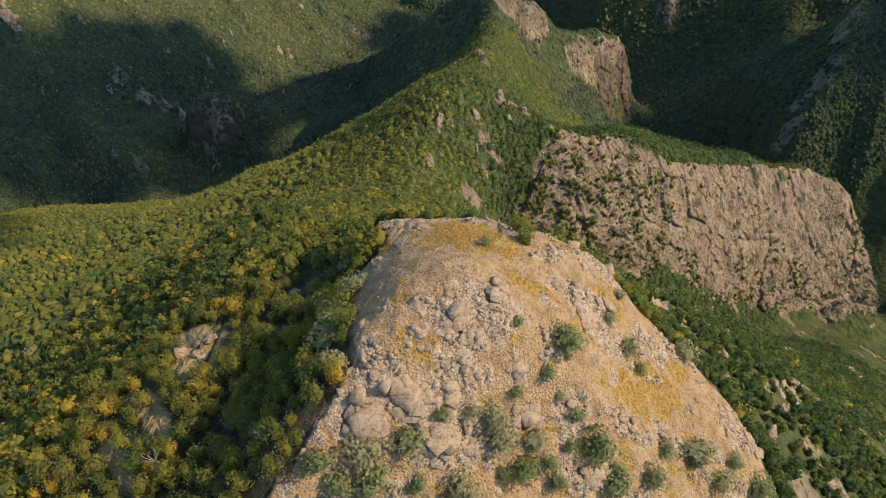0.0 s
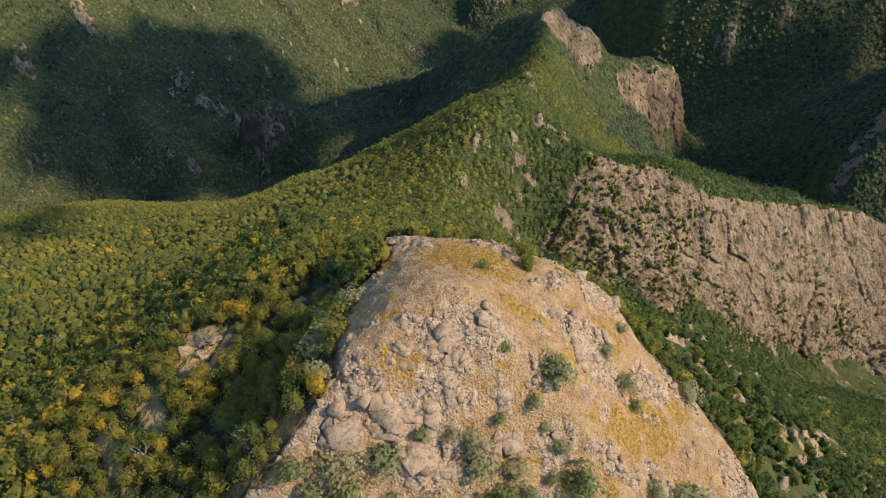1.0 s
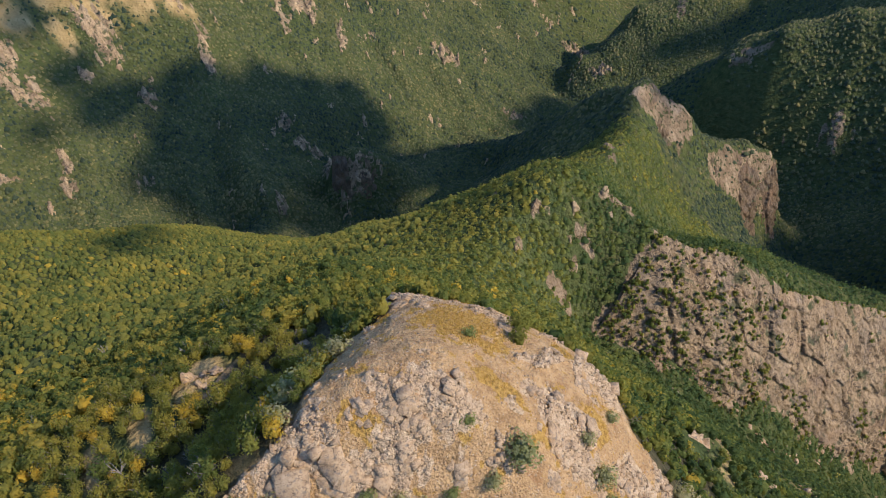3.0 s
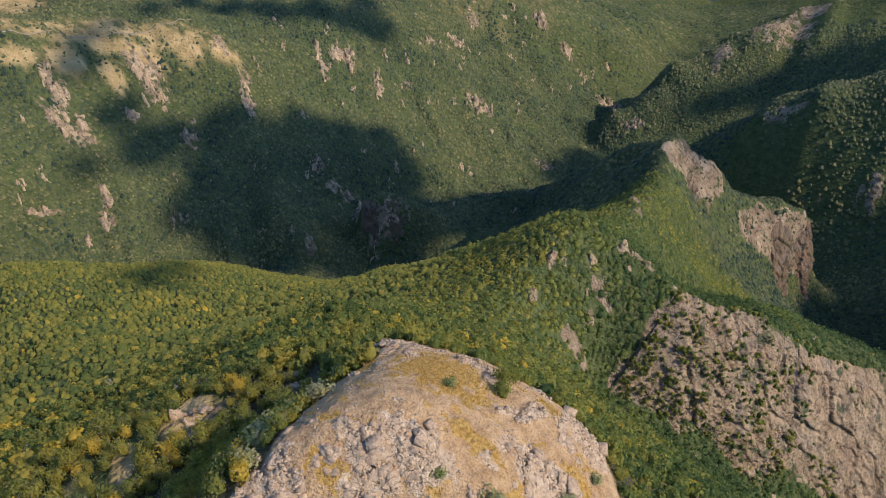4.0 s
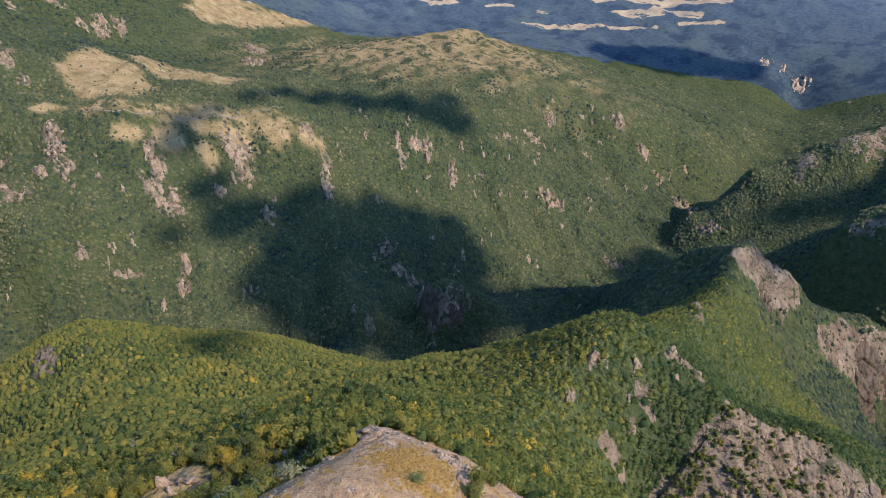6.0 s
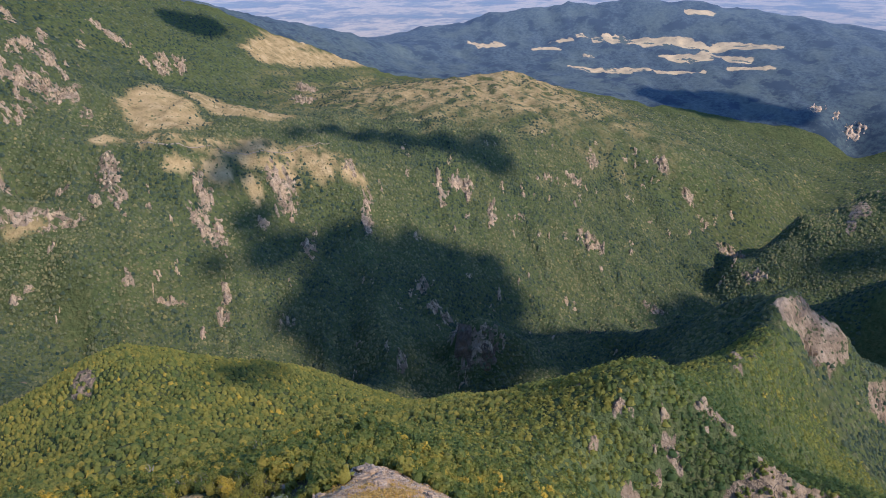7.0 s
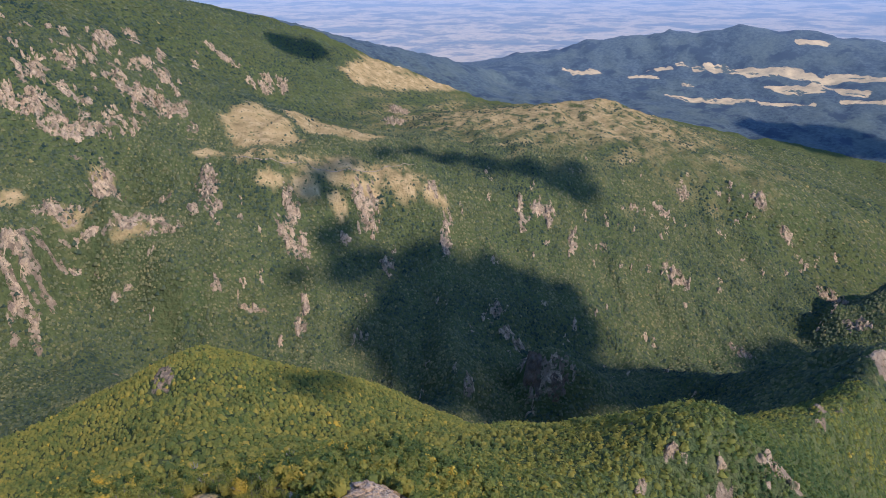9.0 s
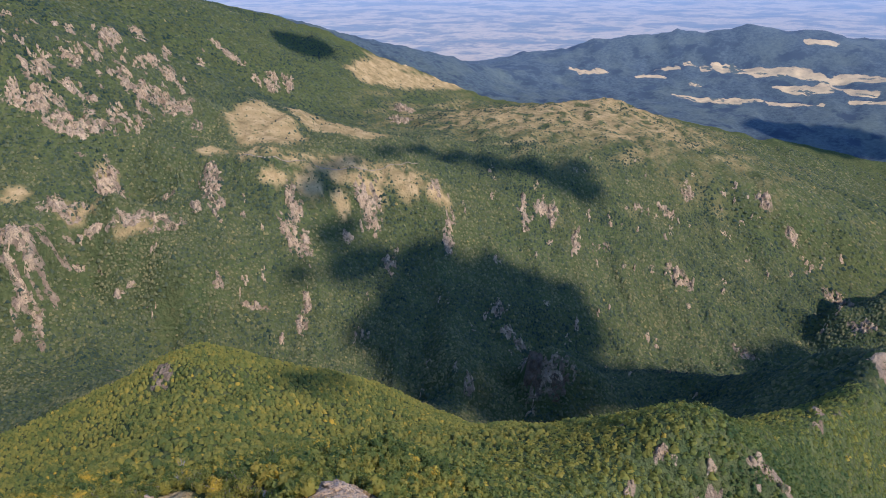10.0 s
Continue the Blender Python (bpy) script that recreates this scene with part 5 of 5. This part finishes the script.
def crag(px, py, a, b, material, block, rise, label, group, name="crag", floor=land_height, gaps=0.3, most=48, edge=0.35, uneven=0.6):
    """Broken rock that stands out of the slope in pinnacles: half widths a across, b away."""
    na, nb = (int(np.clip(2.6 * h / block * 2.8, 16, most)) for h in (a, b))
    u, w = (m.ravel() for m in np.meshgrid(np.linspace(-1.35, 1.35, na), np.linspace(-1.35, 1.35, nb)))
    r0 = math.hypot(px, py)
    ux, uy = px / r0, py / r0
    x, y = px + u * a * uy + w * b * ux, py - u * a * ux + w * b * uy
    x, y = x + rng.uniform(-0.3, 0.3, len(x)) * a * 2.7 / na, y + rng.uniform(-0.3, 0.3, len(x)) * b * 2.7 / nb
    d = np.hypot(u, w) + 0.9 * rough(x / (2.2 * block) + 3, y / (2.2 * block), octaves=3)
    stand = ease(0.95, 0.95 - edge, d + 0.7 * rough(x / block, y / block + 8, octaves=3))
    stand = stand * ease(-gaps - 0.35, -gaps + 0.05, cell_value(x, y, 1.25 * block, 21) + 0.5 * rough(x / block, y / block, octaves=3))
    tall = 0.8 + uneven * cell_value(x, y, 0.9 * block, 5) + 0.3 * blocks(x, y, block, 3) + 0.3 * blocks(x + 0.4 * y, y, 0.45 * block, 13)
    z = floor(x, y) - 0.3 * rise + stand * rise * tall - 2.5 * rise * ease(0.25, 0.0, stand)
    base = float(z.mean())
    ob = mesh_object(name, np.column_stack([x - px, y - py, z - base]), grid_faces(nb, na)[:, ::-1], material)
    ob.location = (px, py, base)
    return tagged(ob, label, name, group)


for px, py, a, b in UPPER_CRAGS + CRAGS + WALL_ROCKS + WALL_ROCKS_LOW + GORGE_ROCKS[:5]:
    crag(px, py, a, b, M_PALE, 5.0, float(np.clip(0.22 * min(a, b) + 3, 4, 8)), "pale fractured rock crag breaking through the wooded slope", "crags on the canyon walls")
# loose outcrops over the mountain side
x, y = rng.uniform(-1260, -940, 900), rng.uniform(330, 700, 900)
keep = (rough(x / 60, y / 60, octaves=3) > 0.06) & (np.hypot((x + 1075) / 150, (y - 490) / 170) < 1)
for px, py in list(zip(x[keep], y[keep]))[:90]:
    crag(px, py, rng.uniform(3.5, 9), rng.uniform(5, 13), M_PALE, 4.0, rng.uniform(3.5, 7), "small pale pinnacle of rock among dark trees", "outcrops on the mountain side", gaps=0.6, most=22)
x, y = rng.uniform(-900, 0, 2600), rng.uniform(330, 1500, 2600)
r = np.hypot(x, y)
keep = (r > 640) & (r < 1450) & (sample(STEEP, x, y) > 0.5) & (np.degrees(np.arctan2(-x, y)) < 72) & (rough(x / 80 + 2, y / 80, octaves=2) > 0.0) & (sample(MEADOW, x, y) < 0.3)
for px, py in list(zip(x[keep], y[keep]))[:150]:
    crag(px, py, rng.uniform(2.5, 7), rng.uniform(6, 16), M_PALE, 3.6, rng.uniform(2.5, 5), "small broken rock rib in the scrub of the canyon wall", "ribs on the canyon wall", gaps=0.2, most=18)
for px, py, a, b in [(0, 2511, 30, 40), (118, 2460, 34, 36), (60, 2490, 12, 26)]:
    crag(px, py, a, b, M_WHITE, 9.0, 9.0, "white limestone cliff standing over the distant valley", "far white cliffs")
for px, py, a, b in HILL_ROCKS:
    crag(px, py, a, b, M_PALE, 3.4, 2.6, "tan rock breaking through the scrub on the hill", "rocks on the hill")
for px, py, a, b in LEDGES:
    crag(px, py, a, b, M_BOULDER, 2.6, 2.2, "tan rock ledge showing between the trees", "ledges in the near wood")

OUTCROPS = [(7.7, 60, 4.4), (1.8, 55.7, 6.3), (-3.5, 53.1, 4.3), (5.1, 54.2, 2.7), (3.4, 51.5, 3.0), (4.1, 50.4, 2.7), (11.4, 52.4, 4.3), (0.6, 47.5, 5.1), (-5.1, 46.6, 6.6), (-10.5, 43, 7.4),
            (-0.7, 42.8, 6.8), (4.8, 43.4, 5.3), (18.8, 69.4, 3.5), (22.3, 69.6, 2.8), (23.8, 64, 5.5), (15.5, 55.1, 2.5), (24.8, 58.2, 3.5), (37.1, 66.2, 5.3), (20.2, 50.9, 2.6), (12.8, 48.2, 5.1)]
OUTCROPS_EDGE = [(-10.2, 86.1, 5.7), (-4.1, 84.1, 3.0), (12.6, 82.4, 4.6), (27.4, 77.8, 4.3), (29.4, 70.5, 5.0), (45.5, 57.9, 2.7), (54.4, 59.3, 5.8), (29.6, 51.2, 4.0), (24.2, 42.5, 5.8), (-15, 51.2, 2.4),
                 (-9.7, 48, 2.3), (-11.4, 41.7, 3.7), (-17.4, 38.5, 4.4), (59.3, 55.9, 6.0), (-12.3, 73.8, 2.0), (8.2, 55.9, 2.7), (39.6, 50.6, 3.9), (-8, 79.5, 3.0), (33, 62, 2.6), (46, 52, 3.0)]
block_meshes = []
for v, f in SHARDS:
    ob = mesh_object("block", v, f, M_BOULDER)
    block_meshes.append(ob.data)
    bpy.data.objects.remove(ob)


def outcrop_thing(px, py, s):
    """Slabs that break out of the soil, laid along the slope."""
    n = int(5 + 1.3 * s)
    way, out = rng.uniform(0, math.tau, n), np.sqrt(rng.uniform(0, 1, n))
    out[0] = 0
    x, y = px + 0.46 * s * out * np.cos(way), py + 0.36 * s * out * np.sin(way)
    z = height(x, y)
    fall = Vector(((height(x[:1] - 1.5, y[:1]) - height(x[:1] + 1.5, y[:1]))[0] / 3, (height(x[:1], y[:1] - 1.5) - height(x[:1], y[:1] + 1.5))[0] / 3, 1.25)).normalized()
    lie = Vector((0, 0, 1)).rotation_difference(fall).to_matrix().to_4x4()
    top = new("outcrop")
    top.empty_display_size = 0.3
    top.location = (px, py, float(z[0]))
    for k in range(n):
        w = s * rng.uniform(0.13, 0.25) * (1.25 - 0.65 * out[k])
        ob = new("block", block_meshes[rng.randint(len(block_meshes))])
        ob.parent = top
        spin = pose(0, 0, 0, rng.uniform(-14, 14), rng.uniform(-14, 14), rng.uniform(0, 360))
        lift = knoll_height(x[k:k + 1], y[k:k + 1])[0] - z[0] - 0.12 * w
        ob.matrix_local = Matrix.Translation((x[k] - px, y[k] - py, lift)) @ lie @ spin @ Matrix.Diagonal((w * rng.uniform(0.9, 1.4), w * rng.uniform(0.8, 1.2), w * rng.uniform(0.35, 0.6), 1))
    return tagged(top, "large fractured outcrop of pale tan rock bedded in dry soil" if s > 4 else "small fractured outcrop of tan rock in stony soil", "outcrop", "outcrops on the knoll")


OUTCROPS_WEST = [(-34, 87, 4.5), (-27, 76.5, 5.5), (-31, 81.5, 5), (-24, 95, 4), (-46, 72.5, 3.5), (-21, 92.5, 4), (-38, 73, 3), (-20, 84, 3.5)]
for px, py, s in OUTCROPS + OUTCROPS_EDGE + OUTCROPS_WEST:
    outcrop_thing(px, py, s)

x, y = rng.uniform(-25, 58, 60000), rng.uniform(30, 95, 60000)
top, outcrop, grass = knoll_cover(x, y)
keep = rng.uniform(size=len(x)) < np.clip(grass * 0.5 * (1 - outcrop * 0.6), 0, 1)
x, y = x[keep][:9000], y[keep][:9000]
n = len(x)
z = knoll_height(x, y)
a, h = rng.uniform(0, math.tau, (n, 4)), rng.uniform(0.18, 0.42, (n, 4))
root = np.column_stack([x, y, z])[:, None, :] + np.stack([0.12 * np.cos(a), 0.12 * np.sin(a), np.full_like(a, -0.05)], -1)
wide = 0.06 * np.stack([-np.sin(a), np.cos(a), np.zeros_like(a)], -1)
tip = root + np.stack([0.5 * h * np.cos(a), 0.5 * h * np.sin(a), h], -1)
tuft = mesh_object("dry_grass", np.stack([root - wide, root + wide, tip], 2).reshape(-1, 3), np.arange(n * 12).reshape(-1, 3), M_STRAW)
tagged(tuft, "tufts of dry straw-yellow grass on the knoll", "grass", kind="stuff")

# ---- unseen clouds placed high to the east to shade the canyon wall and beyond: centre and half widths of each shadow ----
GORGE_SHADE = [(-491, 640, 90, 80), (-345, 740, 70, 66), (-420, 560, 60, 60), (-420, 780, 60, 60), (-249, 735, 46, 46), (-205, 766, 46, 46), (-157, 777, 46, 46), (-114, 793, 46, 46), (-98, 971, 46, 46), (-68, 1028, 46, 46), (-601, 614, 46, 62), (-542, 702, 62, 60), (-459, 769, 66, 58), (-368, 825, 56, 50), (-491, 574, 62, 62)]
SPUR_SHADE = [(-387, 633, 76, 76), (-306, 663, 60, 66), (-318, 800, 52, 48), (-257, 700, 52, 58), (-302, 580, 56, 56), (-348, 526, 46, 50), (-430, 700, 80, 80), (-654, 619, 34, 44), (-209, 639, 34, 40), (-193, 696, 46, 56), (-231, 604, 34, 34), (-176, 771, 46, 40), (-212, 590, 26, 26), (-145, 730, 40, 40), (-120, 690, 34, 40)]
BROW_SHADE = [(-702, 628, 34, 38), (-725, 660, 24, 30), (-627, 523, 23, 28)]
PLATEAU_SHADE = [(-619, 964, 40, 44), (-570, 1024, 44, 46), (-508, 1044, 44, 40), (-472, 1068, 40, 44), (-517, 1101, 40, 46), (-663, 917, 34, 42), (-706, 872, 30, 40), (-725, 804, 26, 38), (-721, 712, 22, 34)]
FAR_SHADE = [(-348, 2434, 188, 124), (-140, 2440, 120, 70), (-500, 2480, 120, 80)]
CREST_SHADE = [(-1634, 1346, 101, 124)]
WOOD_SHADE = [(-318, 300, 24, 28), (-335, 342, 20, 24)]
# clouds added only to darken the notch and the slopes east of the gorge
NOTCH_SHADE = [(210, 1160, 66, 36), (290, 1190, 70, 44), (130, 1140, 46, 30), (380, 1200, 80, 60)]
EAST_SHADE = [(330, 800, 60, 54), (385, 790, 44, 44), (350, 700, 44, 60), (430, 655, 40, 60), (470, 610, 40, 50)]
for lobes in (GORGE_SHADE + SPUR_SHADE, BROW_SHADE, PLATEAU_SHADE, FAR_SHADE, CREST_SHADE, WOOD_SHADE, NOTCH_SHADE, EAST_SHADE):
    cx, cy = lobes[0][:2]
    floor_ = float(sample(Z, np.array([cx], float), np.array([cy], float))[0])
    high = Vector((cx, cy, floor_)) + TO_SUN * 3600
    local = []
    for px, py, a, b in lobes:
        g = float(sample(Z, np.array([px], float), np.array([py], float))[0])
        lift = (g - floor_) / math.tan(SUN_HEIGHT)
        local.append((px - cx - lift * math.sin(SUN_AZIMUTH), py - cy - lift * math.cos(SUN_AZIMUTH), a, b))
    cloud(high, local, rng)
